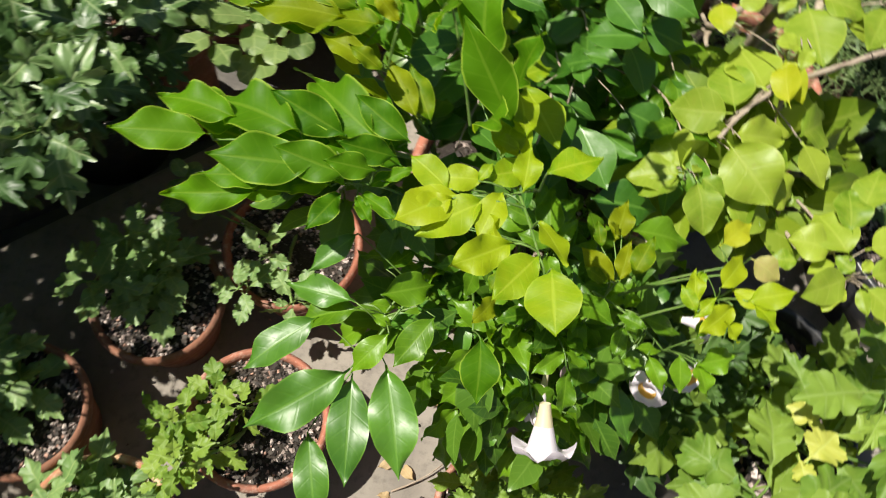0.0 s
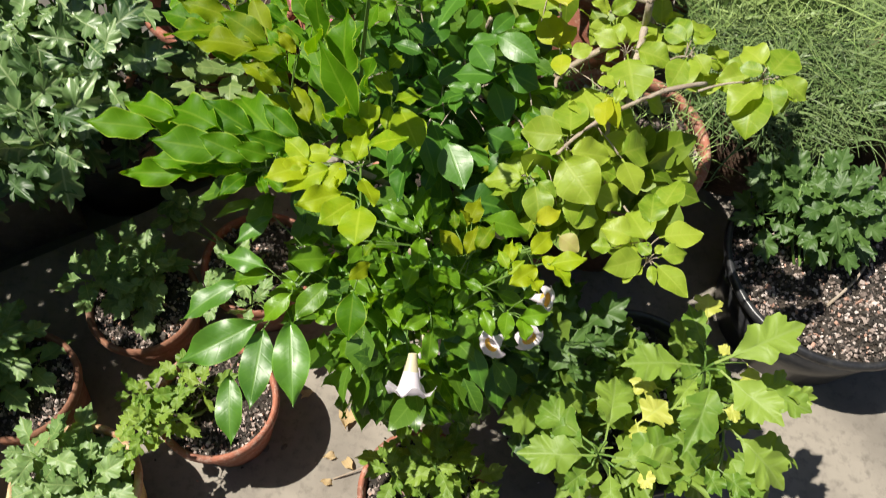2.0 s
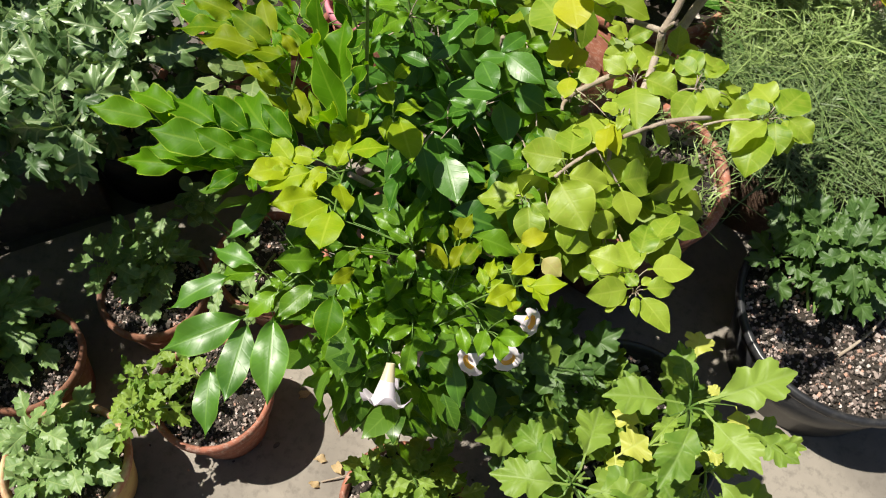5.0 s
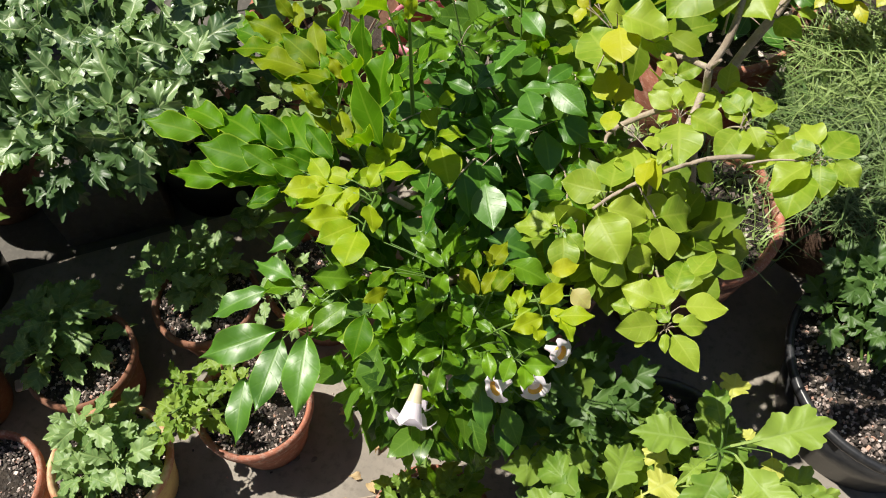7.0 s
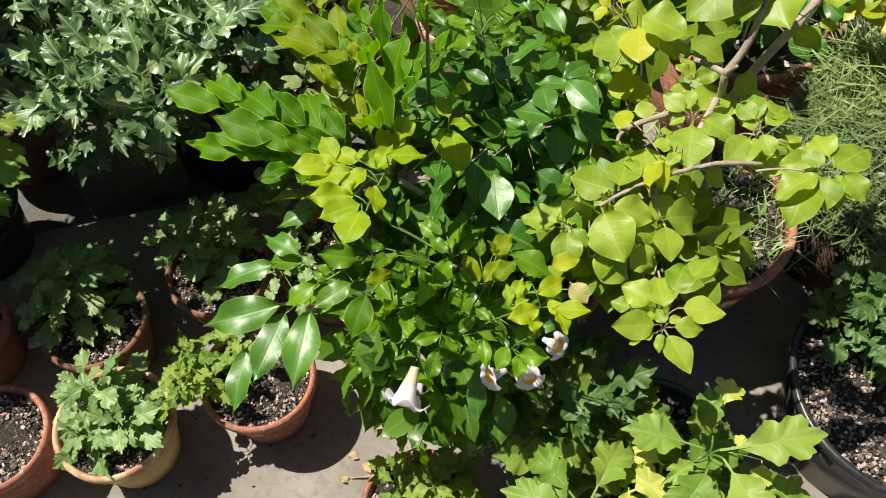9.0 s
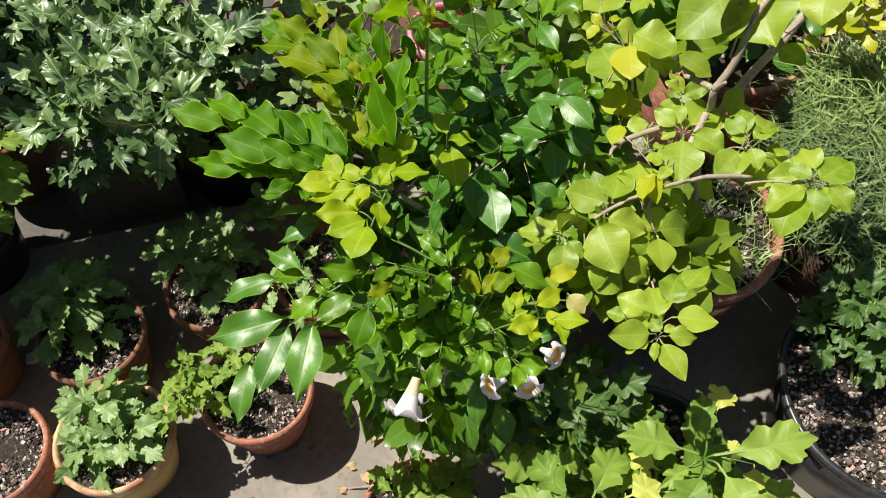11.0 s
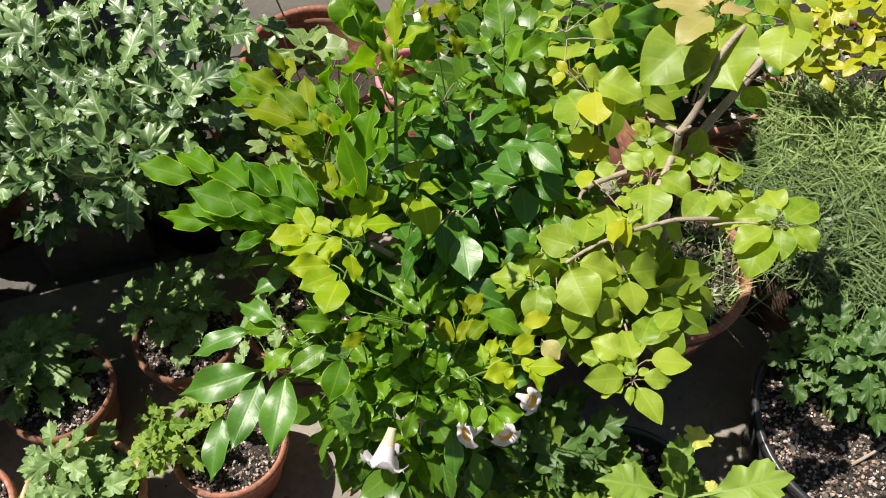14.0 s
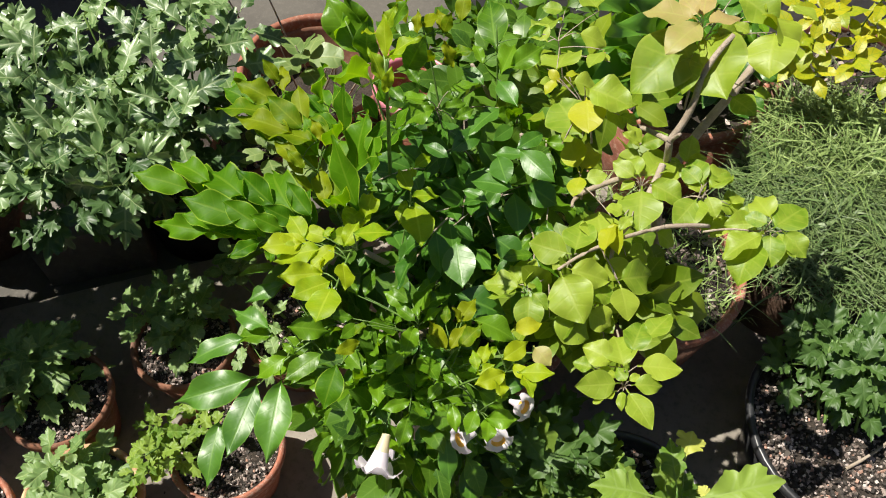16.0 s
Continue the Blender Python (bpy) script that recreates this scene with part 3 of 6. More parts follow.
# ---- ground and wall ----
def sheet(name, size, n, height, material, label):
    """A sheet of ground, finely divided near the plants, coarse further out."""
    bm = bmesh.new()
    ticks = [-size, -60, -12, -4] + [-2.0 + 4.5 * i / n for i in range(n + 1)] + [4, 12, 60, size]
    grid = [[bm.verts.new((x, y, height + (0.0025 * noise.noise(Vector((x * 5, y * 5, 0))) if abs(x) < 3 and abs(y) < 3 else 0))) for x in ticks] for y in ticks]
    for a, b in zip(grid, grid[1:]):
        for k in range(len(ticks) - 1):
            bm.faces.new((a[k], a[k + 1], b[k + 1], b[k]))
    ob = new(name, to_mesh(name, bm, material))
    return tagged(ob, label, "ground", kind="structure")


sheet("ground", 600, 60, -0.032, CONCRETE_DARK, "dark concrete yard behind the paved slab")
bm = bmesh.new()
low = [bm.verts.new((x, y, -0.4)) for x, y in ((-2.0, -0.57), (-2.0, -2.0), (4.0, -2.0), (4.0, 1.72), (0.73, 1.72))]
plate = bm.faces.new(low[::-1])
grown = bmesh.ops.extrude_face_region(bm, geom=[plate])
for v in grown["geom"]:
    if isinstance(v, bmesh.types.BMVert):
        v.co.z = 0.0
bmesh.ops.recalc_face_normals(bm, faces=bm.faces[:])
bmesh.ops.bevel(bm, geom=[e for e in bm.edges if e.verts[0].co.z > -0.1 and e.verts[1].co.z > -0.1], offset=0.008, segments=2, affect="EDGES")
slab = new("floor", to_mesh("floor", bm, CONCRETE, False))
tagged(slab, "weathered beige-grey concrete slab with dirt stains", "floor", kind="structure")
# north wall's upper part is unseen, made tall to hold back skylight
wall = new("wall_north", to_mesh("wall_north", box((-6, 1.72, -0.05), (6, 1.92, 2.0), 0.01), WALL, False))
# west and south walls are unseen, added to close the yard and dim skylight
west = new("wall_west", to_mesh("wall_west", box((-2.2, -2.0, -0.05), (-2.0, 1.72, 2.2), 0.01), WALL, False))
tagged(west, "plain grey wall beside the yard, unseen, added to cut skylight", "wall", kind="structure")
south = new("wall_south", to_mesh("wall_south", box((-6, -2.2, -0.05), (6, -2.0, 3.0), 0.01), WALL, False))
tagged(south, "plain grey wall behind the yard, unseen, added to cut skylight", "wall", kind="structure")
tagged(wall, "grey rendered garden wall behind the pots", "wall", kind="structure")

# ---- small clay pots ----
clay_pot((-0.334, 0.153, 0), 0.096, 0.154, "terracotta pot washed with yellow paint, gravel on soil", YELLOW_POT, CREAM_RIM, seed=2)
# dark terracotta here puts part of the pot's shade into its colour
clay_pot((-0.479, 0.285, 0), 0.092, 0.154, "terracotta pot with gravel, in the shade", TERRA_DARK, TERRA_DARK, seed=3)
clay_pot((-0.169, 0.321, 0), 0.096, 0.153, "orange terracotta pot with gravel, in full sun", seed=4)
clay_pot((-0.497, 0.047, 0), 0.090, 0.149, "terracotta pot of bare gravelly soil", seed=5)
clay_pot((-0.69, 0.17, 0), 0.092, 0.15, "terracotta pot of dark gravelly soil", TERRA_DARK, TERRA, seed=25)
# shade again partly in the dark terracotta
clay_pot((-0.347, 0.467, 0), 0.094, 0.140, "terracotta pot in the shade of taller plants", TERRA_DARK, TERRA_DARK, seed=6)
clay_pot((0.175, 0.245, 0), 0.096, 0.15, "terracotta pot with chrysanthemum cuttings", seed=7)
clay_pot((-0.175, 0.575, -0.002), 0.10, 0.15, "terracotta pot half hidden under foliage", TERRA_DARK, TERRA, seed=8)
# larger pots
clay_pot((0.14, 0.66, 0), 0.16, 0.28, "large terracotta pot of the trumpet-flowered shrub", TERRA, TERRA_RIM, seed=9, stones=300, stone=(0.003, 0.007))
clay_pot((0.392, 0.855, 0), 0.155, 0.29, "wide stained terracotta pot overgrown with grass", TERRA_DARK, TERRA_RIM, seed=10, stones=300, stone=(0.003, 0.007), fill=0.03)
nursery_pot((0.455, 0.42, 0), 0.14, 0.245, "black plastic nursery pot of chrysanthemum", seed=11)
nursery_pot((0.79, 0.74, 0), 0.185, 0.21, "wide black plastic pot with gravelly soil", seed=12, stones=5200, stone=(0.0016, 0.0038))
nursery_pot((-0.55, 0.80, -0.032), 0.13, 0.22, "black plastic pot of a bushy chrysanthemum", seed=21, stones=200)
clay_pot((-0.95, 0.60, -0.032), 0.12, 0.21, "stained terracotta pot of a bushy chrysanthemum", TERRA_DARK, TERRA_DARK, seed=22, stones=200)
nursery_pot((-0.86, 0.36, -0.002), 0.11, 0.16, "black plastic pot of a yellow-green chrysanthemum", seed=23, stones=200)
clay_pot((-0.388, 1.085, -0.032), 0.162, 0.29, "large brown clay bowl pot with bare twigs", TERRA_DARK, TERRA, seed=24, stones=0, fill=0.12)
clay_pot((-0.425, 0.855, -0.032), 0.072, 0.26, "dark terracotta pot of a round-leaved plant", TERRA_DARK, TERRA_DARK, seed=26, stones=150)
clay_pot((-0.168, 1.09, -0.032), 0.082, 0.32, "red clay pot, its sunlit rim coloured pink", TERRA, PINK, seed=27, stones=0, fill=0.10)
clay_pot((0.12, 0.98, -0.032), 0.13, 0.26, "terracotta pot of a glossy evergreen shrub", TERRA, TERRA_RIM, seed=28, stones=200)
clay_pot((0.33, 1.32, -0.032), 0.17, 0.33, "wide orange clay pot with a chipped rim", TERRA, TERRA_RIM, seed=29, stones=60, stone=(0.003, 0.008))
clay_pot((0.66, 1.11, -0.032), 0.18, 0.31, "stained dark brown clay pot of feathery grass", DARK_CLAY, DARK_CLAY, seed=31, stones=100)
clay_pot((0.64, 1.46, -0.032), 0.16, 0.33, "brown clay pot of a yellow-leaved shrub", TERRA_DARK, TERRA_RIM, seed=32, stones=300, stone=(0.003, 0.008))


def block(where, turn, size, label):
    bm = box((-size[0] / 2, -size[1] / 2, 0), (size[0] / 2, size[1] / 2, size[2]), 0.006)
    bmesh.ops.subdivide_edges(bm, edges=bm.edges[:], cuts=3, use_grid_fill=True)
    for v in bm.verts:
        v.co += Vector((1, 1, 1)) * 0.004 * noise.noise(v.co * 14)
    ob = new("concrete_block", to_mesh("concrete_block", bm, BLOCK))
    ob.matrix_world = pose(*where, 0, 0, turn)
    return tagged(ob, label, "block", "blocks")


block((-0.70, 0.64, -0.032), 38, (0.22, 0.11, 0.15), "old dark grey concrete block in the shade")

# ---- trumpet-flowered shrub ----
shrub = thing("flowering_shrub", (0.14, 0.64, 0.26), "glossy green trumpet vine shrub with white flowers in a clay pot", "shrub")
HUB = Vector((0.124, 0.414, 0.580))
for a, b, r in (((0.14, 0.64, 0.25), HUB, 0.008), ((0.11, 0.65, 0.25), HUB + Vector((-0.08, 0.06, 0.06)), 0.006), ((0.17, 0.63, 0.25), HUB + Vector((0.10, 0.03, 0.02)), 0.006), ((0.14, 0.62, 0.25), (0.053, 0.378, 0.450), 0.005)):
    branch_of(shrub, arc(a, b, 0.02, 8, rng.uniform(-0.03, 0.03)), r, r * 0.6, BARK, "trunk", 8)


def leafy(plant, stem, leaves, meshes, normal=(0, -0.2, 1), width=1.0, r=0.0015, material=None, tilt=0.14):
    """A twig between the stem's two ends. Each leaf runs from its foot to its tip, and a short stalk joins the foot to the twig."""
    o, down = plant.location, Vector((0, 0, 0.014))
    pts = arc(Vector(stem[0]) - down, Vector(stem[1]) - down, 0.01, 8)
    bm = bmesh.new()
    tube(bm, [p - o for p in pts], r, r * 0.55)
    br = part("branch", bm, material or STEM_GREEN, plant)
    for foot, tip, *wide in leaves:
        near = min(pts, key=lambda p: (p - Vector(foot)).length)
        if 0.004 < (near - Vector(foot)).length < 0.09:
            bm = bmesh.new()
            tube(bm, [p - o for p in arc(near, foot, 0.004, 4)], r * 0.55, r * 0.4, 5)
            part("stalk", bm, material or STEM_GREEN, br)
        leaf_between(br, meshes, foot, tip, Vector(normal) + jitter(tilt), width * (wide[0] if wide else 1.0))
    return br


# long arching leaf spray
leafy(shrub, ((0.008, 0.455, 0.690), (-0.146, 0.426, 0.725)), [
    ((-0.143, 0.419, 0.732), (-0.208, 0.405, 0.752)), ((-0.126, 0.435, 0.733), (-0.190, 0.448, 0.754)), ((-0.077, 0.429, 0.737), (-0.158, 0.458, 0.753), 1.1),
    ((-0.045, 0.437, 0.729), (-0.102, 0.451, 0.752), 1.1), ((-0.021, 0.436, 0.732), (-0.091, 0.479, 0.750), 1.15), ((-0.060, 0.401, 0.741), (-0.132, 0.391, 0.761), 1.1),
    ((-0.035, 0.399, 0.739), (-0.089, 0.403, 0.759), 1.1), ((0.004, 0.435, 0.737), (-0.042, 0.458, 0.754)), ((-0.004, 0.421, 0.737), (-0.043, 0.413, 0.760), 1.1),
    ((-0.017, 0.408, 0.735), (-0.050, 0.400, 0.757), 1.1),
], LEAF_ARCH, width=1.05, normal=(-0.1, -0.25, 1), tilt=0.2)
# second layer of the arching spray
leafy(shrub, ((-0.001, 0.468, 0.670), (-0.134, 0.433, 0.700)), [
    ((-0.097, 0.426, 0.707), (-0.163, 0.441, 0.719), 1.1), ((-0.119, 0.442, 0.708), (-0.187, 0.455, 0.724), 1), ((-0.049, 0.429, 0.703), (-0.109, 0.446, 0.714), 1.1),
    ((-0.019, 0.426, 0.709), (-0.071, 0.454, 0.724), 1.1), ((-0.000, 0.428, 0.708), (-0.045, 0.443, 0.726), 1.1), ((-0.066, 0.416, 0.708), (-0.117, 0.411, 0.726), 1.1),
    ((-0.096, 0.405, 0.704), (-0.147, 0.395, 0.721), 1), ((-0.045, 0.449, 0.704), (-0.101, 0.473, 0.723), 1.1), ((0.003, 0.441, 0.710), (-0.036, 0.469, 0.721), 1.1),
    ((-0.082, 0.448, 0.701), (-0.149, 0.474, 0.713), 1),
], LEAF_ARCH, normal=(-0.15, -0.2, 1), tilt=0.22)
# lower arching leaves
leafy(shrub, ((0.005, 0.457, 0.670), (-0.121, 0.405, 0.680)), [
    ((-0.107, 0.394, 0.701), (-0.175, 0.372, 0.713)), ((-0.061, 0.414, 0.697), (-0.128, 0.406, 0.708)), ((-0.050, 0.414, 0.695), (-0.093, 0.400, 0.707)),
    ((-0.086, 0.403, 0.693), (-0.125, 0.389, 0.707)),
], LEAF_ARCH, width=0.95, normal=(-0.1, -0.25, 1))
# bronze young leaves above them
leafy(shrub, ((-0.002, 0.495, 0.735), (-0.155, 0.538, 0.765)), [
    ((-0.095, 0.531, 0.766), (-0.155, 0.514, 0.789)), ((-0.094, 0.549, 0.767), (-0.149, 0.547, 0.791)), ((-0.058, 0.512, 0.769), (-0.126, 0.506, 0.793)),
    ((-0.029, 0.512, 0.767), (-0.101, 0.509, 0.784)), ((-0.049, 0.522, 0.769), (-0.100, 0.536, 0.793)), ((-0.051, 0.528, 0.770), (-0.079, 0.567, 0.790)),
    ((-0.016, 0.525, 0.768), (-0.056, 0.539, 0.785)), ((-0.018, 0.516, 0.769), (-0.038, 0.524, 0.790)), ((-0.032, 0.481, 0.762), (-0.070, 0.493, 0.779)),
    ((-0.111, 0.579, 0.769), (-0.133, 0.585, 0.793)), ((-0.025, 0.478, 0.760), (-0.045, 0.481, 0.782)), ((-0.100, 0.570, 0.764), (-0.122, 0.600, 0.781)),
], LEAF_OLIVE, width=1.15, normal=(-0.3, -0.1, 1))
# lower layer of bronze leaves
leafy(shrub, ((-0.009, 0.516, 0.700), (-0.150, 0.555, 0.730)), [
    ((-0.138, 0.563, 0.733), (-0.188, 0.566, 0.750), 1.1), ((-0.101, 0.547, 0.739), (-0.156, 0.559, 0.751), 1.1), ((-0.065, 0.529, 0.736), (-0.114, 0.540, 0.748), 1.2),
    ((-0.070, 0.565, 0.738), (-0.119, 0.587, 0.751), 1.2), ((-0.042, 0.556, 0.740), (-0.080, 0.586, 0.758), 1.1), ((-0.083, 0.522, 0.735), (-0.118, 0.523, 0.754), 1.1),
    ((-0.031, 0.520, 0.733), (-0.077, 0.539, 0.744), 1.2), ((-0.007, 0.510, 0.736), (-0.030, 0.534, 0.747)), ((-0.054, 0.589, 0.731), (-0.082, 0.616, 0.746)),
    ((-0.160, 0.574, 0.736), (-0.192, 0.591, 0.749)),
], LEAF_SATIN, width=1.15, normal=(-0.3, -0.1, 1), tilt=0.2)
# small bronze leaves low in the spray
leafy(shrub, ((0.013, 0.480, 0.690), (-0.064, 0.537, 0.720)), [
    ((-0.046, 0.503, 0.710), (-0.068, 0.507, 0.737)), ((-0.031, 0.510, 0.713), (-0.055, 0.526, 0.741)), ((0.005, 0.466, 0.720), (-0.026, 0.503, 0.744)),
    ((0.016, 0.467, 0.715), (-0.007, 0.502, 0.740)), ((-0.021, 0.480, 0.717), (-0.041, 0.483, 0.742)),
], LEAF_OLIVE, normal=(-0.3, 0, 1))
# tall satin leaves
leafy(shrub, ((0.046, 0.470, 0.730), (0.016, 0.513, 0.830)), [
    ((0.014, 0.510, 0.801), (0.006, 0.519, 0.862), 1), ((0.073, 0.420, 0.805), (0.031, 0.449, 0.865), 0.9), ((0.058, 0.421, 0.799), (0.048, 0.404, 0.861), 0.9),
    ((0.049, 0.461, 0.797), (0.036, 0.504, 0.855), 1.05), ((0.014, 0.492, 0.806), (0.019, 0.467, 0.866)), ((0.073, 0.452, 0.801), (0.072, 0.453, 0.857), 0.9),
    ((-0.030, 0.544, 0.799), (-0.035, 0.543, 0.860)),
], LEAF_SATIN, normal=(-0.35, -0.1, 1))
# satin leaves over the red pot
leafy(shrub, ((-0.007, 0.579, 0.700), (-0.028, 0.600, 0.760)), [
    ((-0.012, 0.569, 0.754), (-0.046, 0.593, 0.780), 1.1), ((0.019, 0.577, 0.762), (-0.006, 0.590, 0.783)), ((0.025, 0.599, 0.762), (0.001, 0.605, 0.786)),
    ((-0.011, 0.540, 0.762), (-0.044, 0.546, 0.786)), ((0.020, 0.548, 0.762), (0.046, 0.558, 0.789)), ((-0.043, 0.565, 0.754), (-0.074, 0.573, 0.776), 0.9),
    ((-0.023, 0.621, 0.762), (-0.045, 0.610, 0.791)), ((0.043, 0.575, 0.757), (0.050, 0.592, 0.782)), ((-0.031, 0.519, 0.761), (-0.052, 0.529, 0.785), 0.9),
], LEAF_SATIN, normal=(-0.2, -0.2, 1), tilt=0.2)
# satin leaves before the red pot
leafy(shrub, ((-0.006, 0.627, 0.5), (-0.036, 0.654, 0.58)), [
    ((-0.037, 0.633, 0.6), (-0.074, 0.691, 0.625), 1.1), ((-0.02, 0.635, 0.6), (-0.043, 0.677, 0.625), 1.1),
    ((-0.044, 0.614, 0.6), (-0.085, 0.644, 0.625), 1.1), ((-0.019, 0.658, 0.6), (-0.007, 0.699, 0.625), 1.1),
    ((-0.024, 0.603, 0.6), (-0.056, 0.631, 0.625), 1.1), ((-0.007, 0.624, 0.6), (0.011, 0.656, 0.625), 1.1),
    ((-0.036, 0.665, 0.6), (-0.023, 0.711, 0.625), 1.1),
], LEAF_SATIN, normal=(-0.2, -0.2, 1), tilt=0.2)
# yellow young spray nearest the eye
leafy(shrub, ((0.068, 0.437, 0.760), (0.101, 0.311, 0.835)), [
    ((0.079, 0.331, 0.818), (0.047, 0.307, 0.827)), ((0.095, 0.321, 0.828), (0.072, 0.288, 0.839)), ((0.102, 0.310, 0.838), (0.106, 0.270, 0.847), 1.35),
    ((0.060, 0.363, 0.803), (0.021, 0.335, 0.809)), ((0.045, 0.367, 0.801), (0.007, 0.340, 0.813)), ((0.059, 0.381, 0.798), (0.029, 0.376, 0.806)),
    ((0.071, 0.371, 0.804), (0.060, 0.338, 0.812)), ((0.084, 0.400, 0.796), (0.062, 0.434, 0.806), 1.1), ((0.082, 0.415, 0.802), (0.077, 0.450, 0.809)),
    ((0.089, 0.394, 0.798), (0.060, 0.380, 0.807)), ((0.094, 0.345, 0.824), (0.113, 0.318, 0.834)), ((0.079, 0.403, 0.804), (0.062, 0.409, 0.812)),
], LEAF_YOUNG, width=1.3, normal=(-0.1, -0.1, 1), tilt=0.3)
# inner leaves of the arching spray
leafy(shrub, ((0.014, 0.421, 0.680), (-0.038, 0.414, 0.710)), [
    ((-0.030, 0.418, 0.713), (-0.050, 0.480, 0.734), 1), ((-0.019, 0.425, 0.720), (-0.018, 0.473, 0.739), 0.9), ((-0.023, 0.406, 0.712), (-0.002, 0.416, 0.729)),
    ((-0.026, 0.397, 0.715), (-0.000, 0.380, 0.733)), ((-0.042, 0.393, 0.719), (-0.052, 0.361, 0.741), 1.2), ((-0.030, 0.395, 0.711), (-0.017, 0.374, 0.729)),
    ((-0.039, 0.400, 0.719), (-0.047, 0.404, 0.740)), ((-0.011, 0.409, 0.719), (0.005, 0.416, 0.737)), ((-0.051, 0.402, 0.711), (-0.085, 0.423, 0.729), 1.2),
], LEAF_ARCH, width=0.9, normal=(-0.1, -0.2, 1), tilt=0.25)
# upper leaves of the yellow spray
leafy(shrub, ((0.042, 0.385, 0.740), (0.094, 0.375, 0.820)), [
    ((0.067, 0.397, 0.804), (0.075, 0.428, 0.807), 1.4), ((0.094, 0.371, 0.838), (0.126, 0.387, 0.842), 1.4), ((0.037, 0.370, 0.799), (0.010, 0.390, 0.803), 1.2),
    ((0.040, 0.361, 0.805), (0.015, 0.344, 0.807), 1.3), ((0.083, 0.368, 0.814), (0.085, 0.398, 0.823), 1.1), ((0.055, 0.376, 0.805), (0.062, 0.387, 0.813)),
    ((0.065, 0.357, 0.799), (0.068, 0.333, 0.808), 1.3),
], LEAF_YOUNG, width=1.15, normal=(-0.1, -0.1, 1), tilt=0.25)
# yellow trio
leafy(shrub, ((0.073, 0.509, 0.600), (0.074, 0.544, 0.680)), [
    ((0.080, 0.534, 0.695), (0.108, 0.555, 0.698), 1.2), ((0.086, 0.529, 0.693), (0.119, 0.476, 0.701), 1.25), ((0.075, 0.543, 0.692), (0.048, 0.570, 0.697)),
    ((0.062, 0.583, 0.687), (0.074, 0.613, 0.691)), ((0.074, 0.533, 0.687), (0.076, 0.501, 0.688)), ((0.068, 0.561, 0.691), (0.060, 0.583, 0.694)),
], LEAF_YOUNG, width=1.1, tilt=0.2)
# leaves on a tall thin stem
leafy(shrub, ((0.025, 0.590, 0.660), (0.072, 0.501, 0.930)), [
    ((0.086, 0.467, 0.934), (0.092, 0.471, 0.960)), ((0.081, 0.475, 0.935), (0.067, 0.487, 0.966)), ((0.070, 0.507, 0.935), (0.056, 0.530, 0.968)),
    ((0.072, 0.508, 0.935), (0.090, 0.523, 0.965)), ((0.048, 0.549, 0.924), (0.052, 0.555, 0.956)), ((0.050, 0.539, 0.926), (0.042, 0.526, 0.954)),
], LEAF_YOUNG, width=0.9, normal=(0, -0.3, 1), tilt=0.3, r=0.0028)
# bright shoots behind
leafy(shrub, ((0.022, 0.602, 0.720), (-0.042, 0.630, 0.860)), [
    ((-0.025, 0.632, 0.802), (-0.075, 0.639, 0.862), 1.2), ((0.001, 0.599, 0.799), (-0.024, 0.552, 0.862), 1.2), ((-0.025, 0.654, 0.801), (-0.047, 0.644, 0.860), 1.2),
    ((-0.014, 0.625, 0.797), (-0.011, 0.611, 0.860)), ((0.034, 0.629, 0.800), (0.059, 0.619, 0.862)), ((-0.063, 0.646, 0.798), (-0.056, 0.630, 0.856)),
    ((-0.010, 0.678, 0.800), (0.009, 0.665, 0.863)), ((0.023, 0.654, 0.796), (0.029, 0.613, 0.858)),
], LEAF_GLOSSY, normal=(-0.1, -0.35, 1), tilt=0.3)
# young shoot tips behind
leafy(shrub, ((0.043, 0.716, 0.660), (-0.004, 0.749, 0.800)), [
    ((-0.016, 0.740, 0.765), (-0.035, 0.750, 0.798)), ((0.000, 0.748, 0.764), (0.027, 0.741, 0.790)), ((0.045, 0.716, 0.762), (0.071, 0.699, 0.794), 0.8),
    ((0.053, 0.715, 0.755), (0.076, 0.715, 0.783)), ((0.030, 0.747, 0.757), (0.038, 0.760, 0.787)), ((0.044, 0.776, 0.759), (0.038, 0.806, 0.789)),
    ((0.004, 0.730, 0.763), (-0.004, 0.740, 0.789)), ((0.040, 0.700, 0.755), (0.028, 0.685, 0.782)), ((0.034, 0.753, 0.755), (0.017, 0.764, 0.782)),
    ((0.068, 0.688, 0.766), (0.057, 0.693, 0.799)),
], LEAF_OLIVE, width=1.2, normal=(0, -0.35, 1), tilt=0.4)
# glossy leaves beside the shoots
leafy(shrub, ((0.089, 0.824, 0.600), (0.070, 0.850, 0.720)), [
    ((0.078, 0.832, 0.675), (0.033, 0.920, 0.695), 1), ((0.101, 0.786, 0.678), (0.100, 0.853, 0.696)), ((0.107, 0.804, 0.678), (0.143, 0.848, 0.699), 1.2),
    ((0.073, 0.794, 0.681), (0.051, 0.817, 0.700)), ((0.007, 0.727, 0.676), (-0.019, 0.741, 0.695)), ((0.060, 0.713, 0.675), (0.056, 0.746, 0.696), 0.7),
    ((0.110, 0.864, 0.683), (0.131, 0.881, 0.702), 1.2), ((0.034, 0.697, 0.675), (-0.010, 0.687, 0.692)), ((0.003, 0.657, 0.678), (0.049, 0.672, 0.699)),
    ((0.006, 0.687, 0.683), (-0.014, 0.680, 0.702)),
], LEAF_GLOSSY, normal=(0, -0.35, 1), tilt=0.3)
